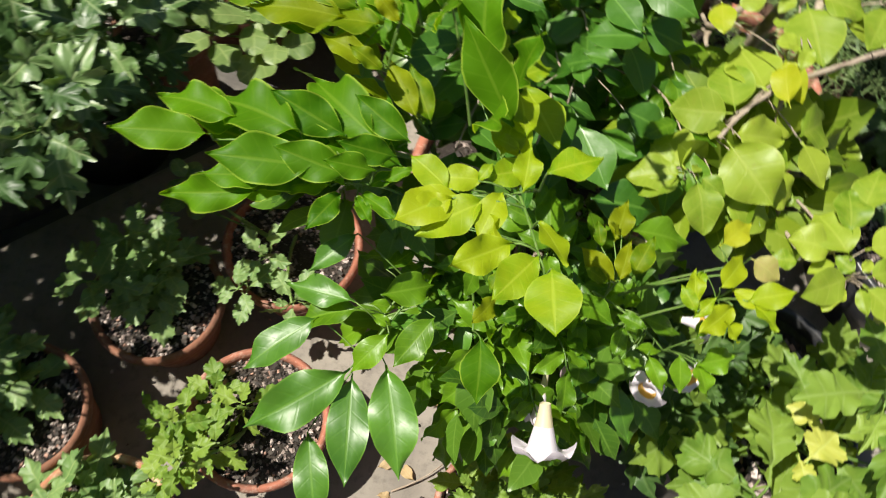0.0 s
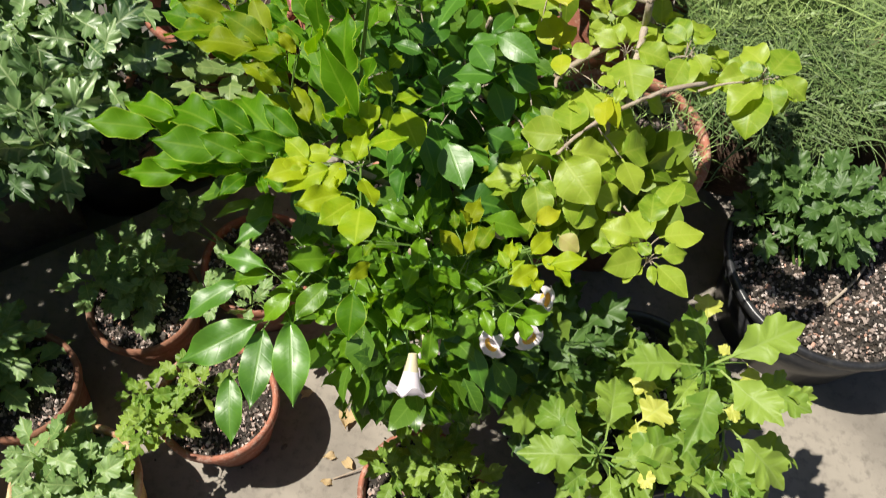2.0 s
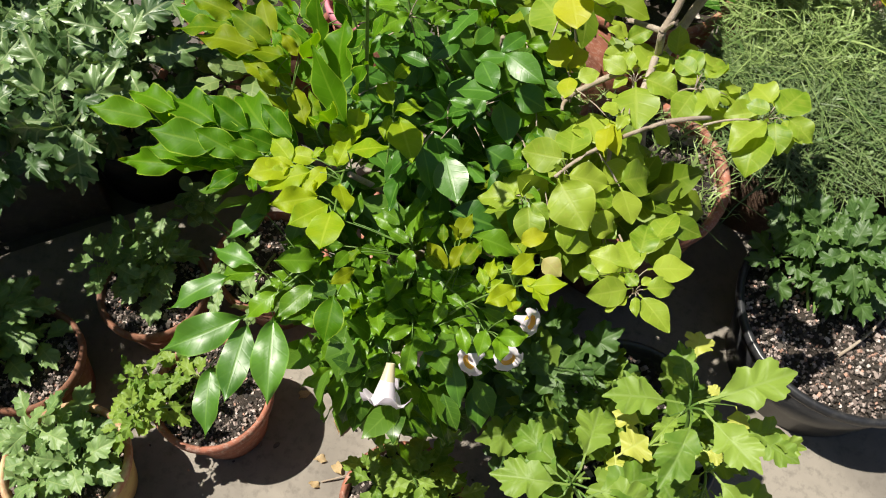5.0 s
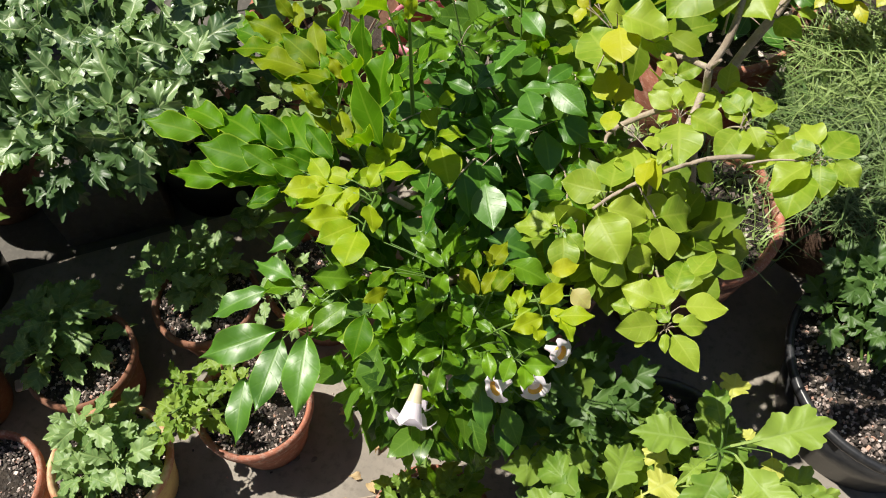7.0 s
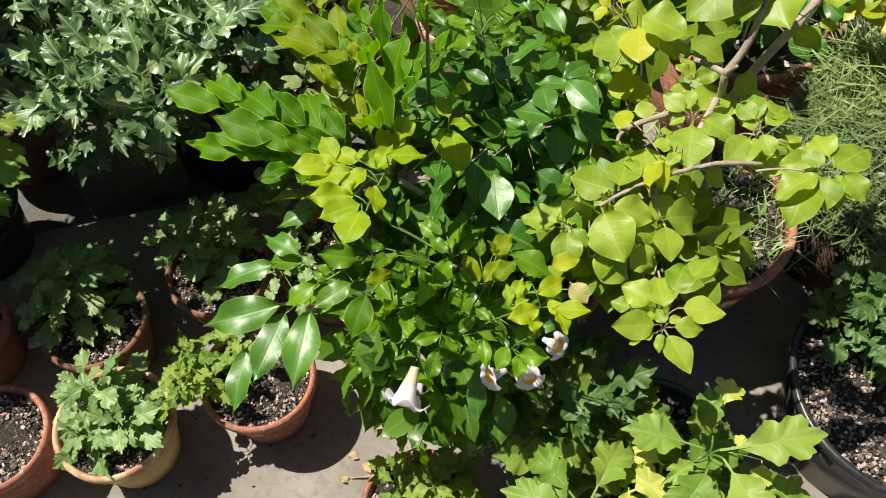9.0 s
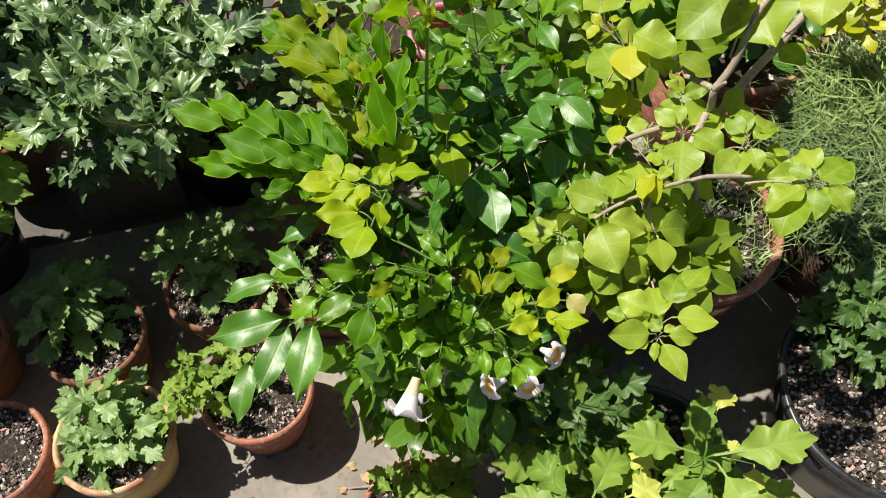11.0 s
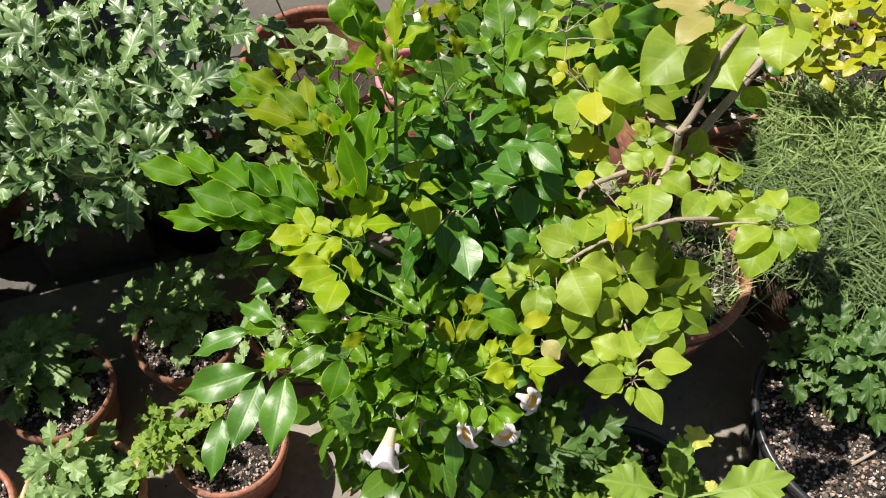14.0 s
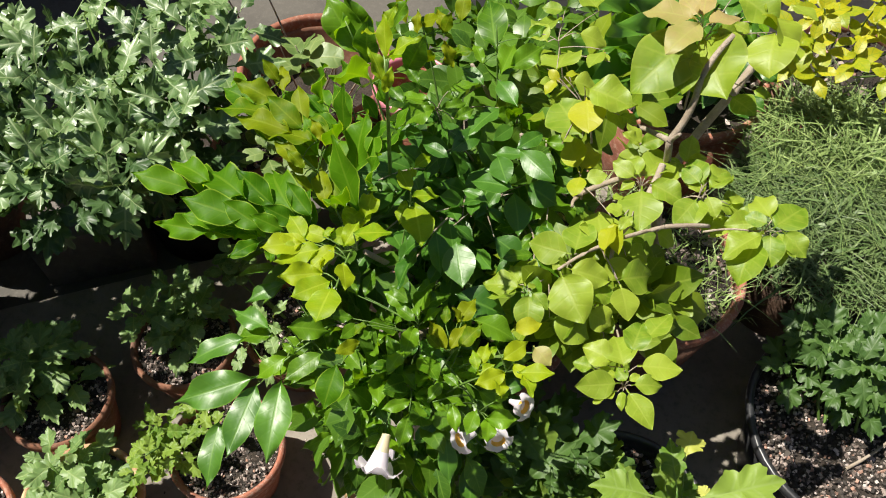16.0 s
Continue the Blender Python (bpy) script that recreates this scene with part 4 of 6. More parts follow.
# glossy leaves over the little pot
leafy(shrub, ((0.030, 0.394, 0.580), (-0.024, 0.306, 0.555)), [
    ((-0.059, 0.343, 0.569), (-0.122, 0.290, 0.565)), ((-0.024, 0.303, 0.564), (-0.104, 0.235, 0.558), 1.05), ((-0.022, 0.301, 0.555), (-0.013, 0.207, 0.552)),
    ((0.006, 0.311, 0.564), (0.034, 0.218, 0.561), 1.1), ((-0.055, 0.253, 0.515), (-0.035, 0.173, 0.507)), ((-0.034, 0.408, 0.615), (-0.071, 0.370, 0.612)),
    ((-0.028, 0.355, 0.590), (-0.093, 0.367, 0.584)),
], LEAF_DARK, width=0.95, normal=(-0.03, -0.2, 1))
# shorter glossy leaves behind them
leafy(shrub, ((0.029, 0.409, 0.570), (-0.009, 0.350, 0.565)), [
    ((-0.024, 0.353, 0.579), (-0.084, 0.339, 0.577)), ((0.005, 0.333, 0.585), (-0.024, 0.296, 0.579), 1.15), ((0.042, 0.354, 0.585), (0.013, 0.307, 0.582), 1.1),
    ((-0.006, 0.359, 0.607), (0.041, 0.379, 0.602), 1.3), ((-0.014, 0.351, 0.575), (0.007, 0.344, 0.573)), ((-0.007, 0.392, 0.582), (0.017, 0.419, 0.580)),
    ((-0.018, 0.364, 0.564), (0.009, 0.366, 0.560)),
], LEAF_GLOSSY)
# crown leaves round the middle
leafy(shrub, ((0.109, 0.384, 0.500), (0.133, 0.431, 0.600)), [
    ((0.134, 0.430, 0.608), (0.122, 0.473, 0.623), 1.2), ((0.129, 0.448, 0.600), (0.152, 0.479, 0.616)), ((0.118, 0.463, 0.599), (0.130, 0.492, 0.611)),
    ((0.132, 0.425, 0.608), (0.103, 0.433, 0.620)), ((0.115, 0.446, 0.600), (0.078, 0.446, 0.612)), ((0.119, 0.446, 0.610), (0.087, 0.453, 0.622)),
    ((0.140, 0.433, 0.599), (0.150, 0.453, 0.617)), ((0.131, 0.421, 0.600), (0.141, 0.377, 0.618)), ((0.061, 0.433, 0.607), (0.059, 0.464, 0.625)),
    ((0.052, 0.430, 0.610), (0.028, 0.445, 0.626)), ((0.062, 0.399, 0.609), (0.037, 0.388, 0.620)), ((0.070, 0.395, 0.608), (0.065, 0.365, 0.623)),
    ((0.134, 0.384, 0.608), (0.131, 0.348, 0.619)), ((0.155, 0.386, 0.608), (0.188, 0.360, 0.626), 1.2),
], LEAF_GLOSSY, width=1.1, tilt=0.3)
# pale young crown leaves
leafy(shrub, ((0.165, 0.366, 0.520), (0.190, 0.398, 0.630)), [
    ((0.183, 0.430, 0.630), (0.192, 0.466, 0.643), 1.1), ((0.188, 0.434, 0.636), (0.176, 0.437, 0.653)), ((0.186, 0.393, 0.632), (0.154, 0.413, 0.644)),
    ((0.189, 0.394, 0.632), (0.195, 0.425, 0.648)), ((0.198, 0.397, 0.638), (0.212, 0.430, 0.652)), ((0.179, 0.390, 0.633), (0.160, 0.396, 0.648)),
    ((0.172, 0.422, 0.633), (0.165, 0.438, 0.648)), ((0.088, 0.365, 0.630), (0.079, 0.336, 0.645)), ((0.082, 0.363, 0.641), (0.088, 0.381, 0.655)),
], LEAF_OLIVE, width=1.25, tilt=0.3)
# yellow-green leaves at the crown's edge
leafy(shrub, ((0.196, 0.374, 0.580), (0.261, 0.379, 0.675)), [
    ((0.234, 0.360, 0.688), (0.234, 0.388, 0.695)), ((0.254, 0.378, 0.687), (0.275, 0.404, 0.699), 1.2), ((0.276, 0.371, 0.687), (0.310, 0.381, 0.697), 1.2),
    ((0.279, 0.371, 0.685), (0.300, 0.354, 0.696), 1.1), ((0.263, 0.364, 0.690), (0.242, 0.336, 0.697), 1.2), ((0.255, 0.364, 0.680), (0.270, 0.339, 0.692), 1.1),
    ((0.236, 0.355, 0.690), (0.221, 0.370, 0.700)), ((0.235, 0.352, 0.684), (0.249, 0.366, 0.696)), ((0.243, 0.392, 0.681), (0.231, 0.367, 0.689)),
    ((0.266, 0.381, 0.681), (0.290, 0.365, 0.692)),
], LEAF_YOUNG, width=1.1, tilt=0.25)
# green leaves at the crown's edge
leafy(shrub, ((0.181, 0.407, 0.580), (0.242, 0.355, 0.600)), [
    ((0.198, 0.444, 0.628), (0.256, 0.449, 0.626), 1.1), ((0.256, 0.332, 0.632), (0.289, 0.343, 0.636), 1.3), ((0.257, 0.337, 0.628), (0.269, 0.310, 0.629), 1.3),
    ((0.243, 0.339, 0.629), (0.244, 0.308, 0.632), 1.2), ((0.216, 0.334, 0.631), (0.232, 0.307, 0.629)), ((0.207, 0.340, 0.627), (0.230, 0.343, 0.623)),
    ((0.195, 0.328, 0.630), (0.214, 0.325, 0.629)), ((0.257, 0.356, 0.626), (0.269, 0.377, 0.625)), ((0.196, 0.356, 0.628), (0.189, 0.328, 0.630)),
    ((0.215, 0.358, 0.626), (0.191, 0.367, 0.630)),
], LEAF_GLOSSY, width=1.1, tilt=0.25)
# leaves hanging below the crown
leafy(shrub, ((0.122, 0.390, 0.500), (0.087, 0.332, 0.480)), [
    ((0.089, 0.327, 0.525), (0.058, 0.293, 0.511), 1.15), ((0.102, 0.335, 0.525), (0.108, 0.300, 0.512), 1.1), ((0.053, 0.343, 0.529), (0.091, 0.354, 0.514), 1.1),
    ((0.095, 0.338, 0.525), (0.114, 0.371, 0.512), 1.1), ((0.040, 0.318, 0.529), (0.043, 0.289, 0.513)), ((0.086, 0.370, 0.528), (0.089, 0.400, 0.516), 1.1),
    ((0.133, 0.308, 0.525), (0.100, 0.341, 0.507)), ((0.138, 0.319, 0.522), (0.121, 0.301, 0.509)),
], LEAF_GLOSSY, tilt=0.25)
# broad leaf over the flower
leafy(shrub, ((0.072, 0.401, 0.560), (0.075, 0.340, 0.620)), [
    ((0.080, 0.325, 0.637), (0.087, 0.274, 0.631), 1.35),
], LEAF_SATIN)
# lowest leaves round the flower
leafy(shrub, ((0.119, 0.411, 0.460), (0.164, 0.302, 0.400)), [
    ((0.096, 0.313, 0.474), (0.080, 0.259, 0.457), 1.1), ((0.171, 0.345, 0.466), (0.158, 0.306, 0.449), 1.15), ((0.179, 0.345, 0.466), (0.217, 0.333, 0.453), 1.3),
    ((0.182, 0.314, 0.474), (0.216, 0.306, 0.463), 1.1), ((0.178, 0.315, 0.467), (0.211, 0.281, 0.455), 1.1), ((0.165, 0.295, 0.408), (0.210, 0.279, 0.392)),
    ((0.162, 0.292, 0.413), (0.183, 0.266, 0.394), 1.1), ((0.144, 0.286, 0.425), (0.128, 0.249, 0.413), 1.3), ((0.123, 0.272, 0.428), (0.122, 0.253, 0.411)),
    ((0.158, 0.351, 0.471), (0.136, 0.377, 0.457)), ((0.143, 0.277, 0.384), (0.140, 0.248, 0.368)), ((0.164, 0.270, 0.369), (0.187, 0.252, 0.354)),
], LEAF_GLOSSY, tilt=0.3)
# leaves hanging at the back, their shade painted with the darker leaf
leafy(shrub, ((0.137, 0.425, 0.450), (0.229, 0.368, 0.420)), [
    ((0.241, 0.358, 0.437), (0.262, 0.295, 0.417), 1.1), ((0.105, 0.331, 0.445), (0.078, 0.291, 0.425)), ((0.225, 0.357, 0.441), (0.219, 0.320, 0.417)),
    ((0.235, 0.398, 0.437), (0.282, 0.394, 0.419)), ((0.172, 0.404, 0.435), (0.163, 0.372, 0.418)), ((0.197, 0.384, 0.445), (0.226, 0.375, 0.422)),
    ((0.230, 0.400, 0.445), (0.194, 0.411, 0.424)),
], LEAF_DARK, tilt=0.25)
leafy(shrub, ((0.20, 0.40, 0.60), (0.27, 0.40, 0.68)), [((0.252, 0.412, 0.690), (0.279, 0.437, 0.692))], LEAF_BOUGY)
leafy(shrub, ((0.20, 0.40, 0.60), (0.28, 0.41, 0.68)), [((0.279, 0.408, 0.685), (0.303, 0.394, 0.688), 1.3)], LEAF_COPPER)
# filling leaves deeper in the crown
for i in range(30):
    d, a = 0.150 * math.sqrt((i + 0.5) / 30), i * 2.39996
    tip = HUB + Vector((d * math.cos(a) * 1.05, d * math.sin(a), -0.01 - 2.4 * d * d + rng.uniform(-0.05, 0.02)))
    spray(shrub, HUB.lerp(tip, 0.35) - Vector((0, 0, 0.06)), tip, LEAF_GLOSSY if i % 3 else LEAF_DARK, 3, 0.046 * rng.uniform(0.85, 1.2), 52, tilt=0.5, start=0.2)
for i in range(8):
    tip = Vector((0.129, 0.340, 0.400)) + Vector((rng.uniform(-0.05, 0.11), rng.uniform(-0.05, 0.07), rng.uniform(-0.10, 0.02)))
    spray(shrub, HUB.lerp(tip, 0.4) + Vector((0, 0, 0.02)), tip, LEAF_GLOSSY if i % 3 else LEAF_DARK, 2, 0.06, 60, start=0.5, tilt=0.5)
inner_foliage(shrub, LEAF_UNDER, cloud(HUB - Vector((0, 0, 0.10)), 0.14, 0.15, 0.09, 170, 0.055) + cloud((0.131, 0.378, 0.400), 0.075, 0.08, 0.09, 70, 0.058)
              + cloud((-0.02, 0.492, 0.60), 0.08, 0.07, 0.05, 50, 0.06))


def flower(parent, mouth, base, radius, inside=None, first=0, last=4):
    """A trumpet flower: a narrow tube that opens into five rounded lobes."""
    mouth, base = Vector(mouth), Vector(base)
    axis = mouth - base
    length = axis.length
    bm = bmesh.new()
    uvs = bm.loops.layers.uv.new("UVMap")
    segs, rings = 30, []
    for i in range(13):
        u = i / 12
        ring = []
        for k in range(segs):
            a = k * 6.28319 / segs
            lobe = 0.5 + 0.5 * math.cos(5 * a)
            if u < 0.7:
                r = radius * (0.17 + 0.32 * (u / 0.7) ** 1.3)
                z = length * u / 0.7 * 0.92
            else:
                f = (u - 0.7) / 0.3
                r = radius * (0.49 + (0.30 + 0.26 * lobe ** 0.6) * f)
                z = length * (0.92 + 0.10 * math.sin(f * 2.2) - 0.26 * f * f * lobe) + 0.05 * radius * math.sin(9 * a + 4 * f) * f
            ring.append(bm.verts.new((r * math.cos(a), r * math.sin(a), z)))
        rings.append(ring)
    for i, (p, q) in enumerate(zip(rings, rings[1:])):
        for k in range(segs):
            f = bm.faces.new((p[k], p[(k + 1) % segs], q[(k + 1) % segs], q[k]))
            for loop in f.loops:
                loop[uvs].uv = (i / 12, 0.3)
            f.material_index = 1 if first <= i < last else 0
    me = to_mesh("flower", bm, PETAL)
    me.materials.append(inside or THROAT)
    ob = new("flower", me)
    ob.parent = parent
    ob.matrix_basis = Matrix.Translation(base - parent.location) @ axis.to_track_quat("Z", "Y").to_matrix().to_4x4()
    return tagged(ob, "white and pale lilac trumpet flower")


def bud(parent, base, tip, r):
    base, tip = Vector(base), Vector(tip)
    bm = bmesh.new()
    o = parent.location
    pts = [base.lerp(tip, u) - o for u in (0, 0.3, 0.6, 0.8, 0.93, 1.0)]
    rings = []
    for p, k in zip(pts, (0.35, 0.5, 0.85, 1.0, 0.75, 0.15)):
        a = (tip - base).orthogonal().normalized()
        b = (tip - base).normalized().cross(a)
        rings.append([bm.verts.new(p + (a * math.cos(t) + b * math.sin(t)) * r * k) for t in [i * 6.28319 / 10 for i in range(10)]])
    for u, v in zip(rings, rings[1:]):
        for k in range(10):
            bm.faces.new((u[k], u[(k + 1) % 10], v[(k + 1) % 10], v[k]))
    bm.faces.new(rings[-1])
    return part("bud", bm, BUD, parent, "closed lilac flower bud")


flower(shrub, (0.153, 0.260, 0.535), (0.149, 0.301, 0.555), 0.029)
flower(shrub, (0.151, 0.294, 0.500), (0.153, 0.340, 0.520), 0.014)
for at, to, size in (((0.231, 0.318, 0.575), (-0.014, -0.020, 0.010), 0.018), ((0.275, 0.336, 0.570), (0.012, -0.020, 0.010), 0.018), ((0.290, 0.392, 0.565), (0.022, -0.006, 0.012), 0.018)):
    flower(shrub, at, Vector(at) - Vector(to), size, NECTAR, 6, 8)
bud(shrub, (0.169, 0.339, 0.520), (0.179, 0.329, 0.500), 0.007)
bud(shrub, (0.101, 0.369, 0.470), (0.120, 0.340, 0.460), 0.009)
bud(shrub, (0.165, 0.352, 0.530), (0.172, 0.335, 0.515), 0.005)

# ---- dark glossy shrub behind ----
back = thing("evergreen_shrub", (0.12, 0.96, 0.22), "dark glossy evergreen shrub behind the flowering one", "shrub")
for i in range(4):
    branch_of(back, arc((0.12 + 0.01 * i, 0.96, 0.21), Vector((0.111, 0.684, 0.580)) + jitter(0.06), 0.02), 0.006, 0.003, BARK, "trunk")
# upper leaves
leafy(back, ((0.096, 0.688, 0.560), (0.059, 0.757, 0.660)), [
    ((0.125, 0.715, 0.693), (0.102, 0.657, 0.705), 1.2), ((0.145, 0.732, 0.688), (0.102, 0.764, 0.699)), ((0.152, 0.693, 0.692), (0.141, 0.654, 0.704)),
    ((0.190, 0.701, 0.687), (0.172, 0.660, 0.699)), ((0.175, 0.655, 0.696), (0.226, 0.621, 0.707), 1.05), ((0.187, 0.599, 0.690), (0.133, 0.594, 0.697), 1.25),
    ((0.105, 0.647, 0.690), (0.079, 0.650, 0.699)), ((0.097, 0.611, 0.693), (0.060, 0.615, 0.704)), ((0.183, 0.654, 0.691), (0.144, 0.640, 0.698)),
    ((0.151, 0.639, 0.692), (0.177, 0.596, 0.703), 1.2), ((0.115, 0.677, 0.686), (0.099, 0.625, 0.699)), ((0.029, 0.644, 0.692), (0.056, 0.610, 0.699)),
    ((0.132, 0.568, 0.695), (0.167, 0.563, 0.702)), ((0.091, 0.751, 0.688), (0.053, 0.764, 0.700)),
], LEAF_EVER, width=0.9, material=BARK, tilt=0.3)
# upper leaves, their sunlight painted with the brighter leaf
leafy(back, ((0.051, 0.733, 0.550), (0.042, 0.704, 0.680)), [
    ((0.052, 0.672, 0.701), (0.016, 0.627, 0.712), 1.1), ((0.042, 0.682, 0.702), (-0.004, 0.676, 0.711)), ((0.057, 0.678, 0.698), (0.087, 0.699, 0.705)),
    ((0.053, 0.714, 0.695), (0.087, 0.738, 0.707)), ((0.014, 0.664, 0.703), (-0.018, 0.680, 0.713)), ((0.081, 0.665, 0.703), (0.102, 0.686, 0.712)),
], LEAF_GLOSSY, width=1.1, material=BARK, tilt=0.3)
# lower leaves
leafy(back, ((0.125, 0.592, 0.500), (0.143, 0.624, 0.620)), [
    ((0.180, 0.630, 0.642), (0.211, 0.583, 0.636), 1.3), ((0.192, 0.645, 0.649), (0.238, 0.636, 0.641), 1.5), ((0.130, 0.550, 0.645), (0.161, 0.548, 0.638)),
    ((0.142, 0.528, 0.648), (0.171, 0.474, 0.642), 1.3), ((0.182, 0.554, 0.643), (0.226, 0.545, 0.637), 1.4), ((0.163, 0.476, 0.615), (0.229, 0.477, 0.613), 1.3),
    ((0.144, 0.573, 0.643), (0.137, 0.607, 0.641)), ((0.132, 0.560, 0.640), (0.106, 0.589, 0.634)), ((0.158, 0.594, 0.640), (0.186, 0.590, 0.632), 1.2),
    ((0.102, 0.559, 0.648), (0.072, 0.582, 0.645)), ((0.197, 0.510, 0.641), (0.162, 0.535, 0.634)), ((0.130, 0.517, 0.614), (0.125, 0.480, 0.611)),
    ((0.086, 0.529, 0.619), (0.081, 0.492, 0.616)), ((0.161, 0.629, 0.646), (0.155, 0.594, 0.638)),
], LEAF_EVER, width=0.95, material=BARK, tilt=0.3)
for i in range(22):
    tip = Vector((0.122, 0.610, 0.640)) + Vector((rng.uniform(-0.12, 0.12), rng.uniform(-0.13, 0.20), rng.uniform(-0.09, 0.02)))
    foot = Vector((0.12, 0.80, 0.48)).lerp(tip, 0.55)
    spray(back, foot, tip, LEAF_EVER if i % 4 else LEAF_GLOSSY, 3, 0.055, 55, start=0.3, tilt=0.5, r=0.0018, material=BARK)
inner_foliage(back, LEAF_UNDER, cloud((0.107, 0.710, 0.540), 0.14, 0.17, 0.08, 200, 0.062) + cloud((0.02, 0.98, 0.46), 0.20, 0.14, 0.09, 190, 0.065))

copy_thing(back, pose(0.02, 1.46, -0.03, 0, 0, 70))

# ---- bougainvillea ----
boug = thing("bougainvillea", (0.40, 0.865, 0.25), "bougainvillea with yellow-green leaves on bare grey branches", "shrub")
J = Vector((0.343, 0.712, 0.730))
K = Vector((0.352, 0.742, 0.600))
BEND = Vector((0.321, 0.596, 0.660))
for a, b, l, r0, r1 in (((0.40, 0.865, 0.25), K, 0.0, 0.010, 0.007), (K, J, 0.0, 0.0052, 0.0046), (J, (0.353, 0.755, 0.800), 0.0, 0.0046, 0.004), ((0.353, 0.755, 0.800), (0.372, 0.800, 0.835), 0.0, 0.004, 0.0034), (K, (0.400, 0.858, 0.700), 0.0, 0.0062, 0.006), ((0.400, 0.858, 0.700), (0.437, 0.935, 0.760), 0.0, 0.006, 0.005),
                        (J, (0.352, 0.706, 0.752), 0.0, 0.003, 0.002), (J, (0.30, 0.76, 0.69), 0.0, 0.004, 0.003), ((0.345, 0.700, 0.700), BEND, 0.0, 0.0045, 0.0035), (BEND, (0.269, 0.542, 0.640), -0.004, 0.0026, 0.002), (BEND, (0.370, 0.596, 0.715), 0.006, 0.0026, 0.0024), ((0.370, 0.596, 0.715), (0.417, 0.621, 0.710), 0.006, 0.0028, 0.0024),
                        ((0.345, 0.700, 0.690), (0.252, 0.656, 0.640), 0.0, 0.004, 0.0035), ((0.262, 0.660, 0.645), (0.246, 0.664, 0.655), 0.0, 0.0028, 0.002), ((0.258, 0.657, 0.642), (0.256, 0.640, 0.640), 0.0, 0.0028, 0.002), (BEND, (0.360, 0.470, 0.590), -0.03, 0.0026, 0.002)):
    branch_of(boug, arc(a, b, l, 9, rng.uniform(-0.006, 0.006)), r0, r1, BARK, sides=8)
B_AXIS = (-0.1, -0.4, 1)
# end of the low branch
leafy(boug, ((0.266, 0.554, 0.625), (0.243, 0.504, 0.635)), [
    ((0.239, 0.501, 0.639), (0.190, 0.496, 0.636), 1.1), ((0.238, 0.494, 0.640), (0.199, 0.480, 0.641), 0.8), ((0.241, 0.507, 0.636), (0.213, 0.552, 0.634), 1.25),
    ((0.247, 0.497, 0.643), (0.265, 0.449, 0.640), 1.1), ((0.250, 0.498, 0.644), (0.275, 0.483, 0.647)), ((0.245, 0.499, 0.645), (0.251, 0.513, 0.644)),
    ((0.233, 0.510, 0.631), (0.210, 0.533, 0.631)),
], LEAF_BOUG, material=BARK, normal=(-0.2, -0.15, 1), tilt=0.22)
# large leaves along the low branch
leafy(boug, ((0.323, 0.614, 0.655), (0.260, 0.542, 0.630)), [
    ((0.273, 0.536, 0.647), (0.316, 0.483, 0.645), 1.35), ((0.279, 0.544, 0.647), (0.332, 0.552, 0.641), 1.15), ((0.278, 0.564, 0.649), (0.223, 0.564, 0.644), 1.2),
    ((0.281, 0.567, 0.646), (0.275, 0.629, 0.643), 1.1), ((0.270, 0.569, 0.639), (0.263, 0.544, 0.636)), ((0.310, 0.594, 0.647), (0.287, 0.648, 0.642), 1.45),
    ((0.317, 0.577, 0.645), (0.351, 0.562, 0.640), 1.4), ((0.339, 0.555, 0.641), (0.386, 0.589, 0.637), 1.2), ((0.344, 0.552, 0.639), (0.368, 0.514, 0.634), 1.35),
    ((0.303, 0.539, 0.627), (0.345, 0.546, 0.621), 1.35), ((0.279, 0.489, 0.616), (0.334, 0.485, 0.614), 1.2), ((0.317, 0.513, 0.620), (0.355, 0.511, 0.612), 1.4),
    ((0.340, 0.602, 0.629), (0.369, 0.624, 0.624), 1.4), ((0.337, 0.640, 0.620), (0.359, 0.632, 0.613), 1.3), ((0.362, 0.643, 0.642), (0.396, 0.643, 0.633), 1.2),
], LEAF_BOUG, material=BARK, normal=(-0.2, -0.15, 1), tilt=0.22)
# low shoot tip
leafy(boug, ((0.359, 0.516, 0.610), (0.385, 0.431, 0.635)), [
    ((0.380, 0.424, 0.645), (0.337, 0.397, 0.654), 1), ((0.369, 0.448, 0.643), (0.329, 0.450, 0.651), 1.3), ((0.380, 0.439, 0.647), (0.355, 0.486, 0.649), 1.2),
    ((0.391, 0.449, 0.649), (0.438, 0.463, 0.655), 1.15), ((0.391, 0.423, 0.650), (0.424, 0.437, 0.657), 1), ((0.388, 0.417, 0.648), (0.425, 0.384, 0.652), 1),
    ((0.385, 0.414, 0.649), (0.384, 0.390, 0.657), 0.8), ((0.390, 0.481, 0.649), (0.408, 0.530, 0.654), 1), ((0.380, 0.462, 0.648), (0.382, 0.506, 0.653), 1.2),
    ((0.348, 0.443, 0.620), (0.323, 0.442, 0.622), 1.2), ((0.387, 0.430, 0.640), (0.370, 0.442, 0.643), 1.2), ((0.376, 0.441, 0.631), (0.350, 0.429, 0.636)),
    ((0.387, 0.428, 0.647), (0.397, 0.439, 0.653)), ((0.380, 0.418, 0.634), (0.357, 0.397, 0.640)),
], LEAF_BOUG, material=BARK, normal=(-0.2, -0.15, 1), tilt=0.22)
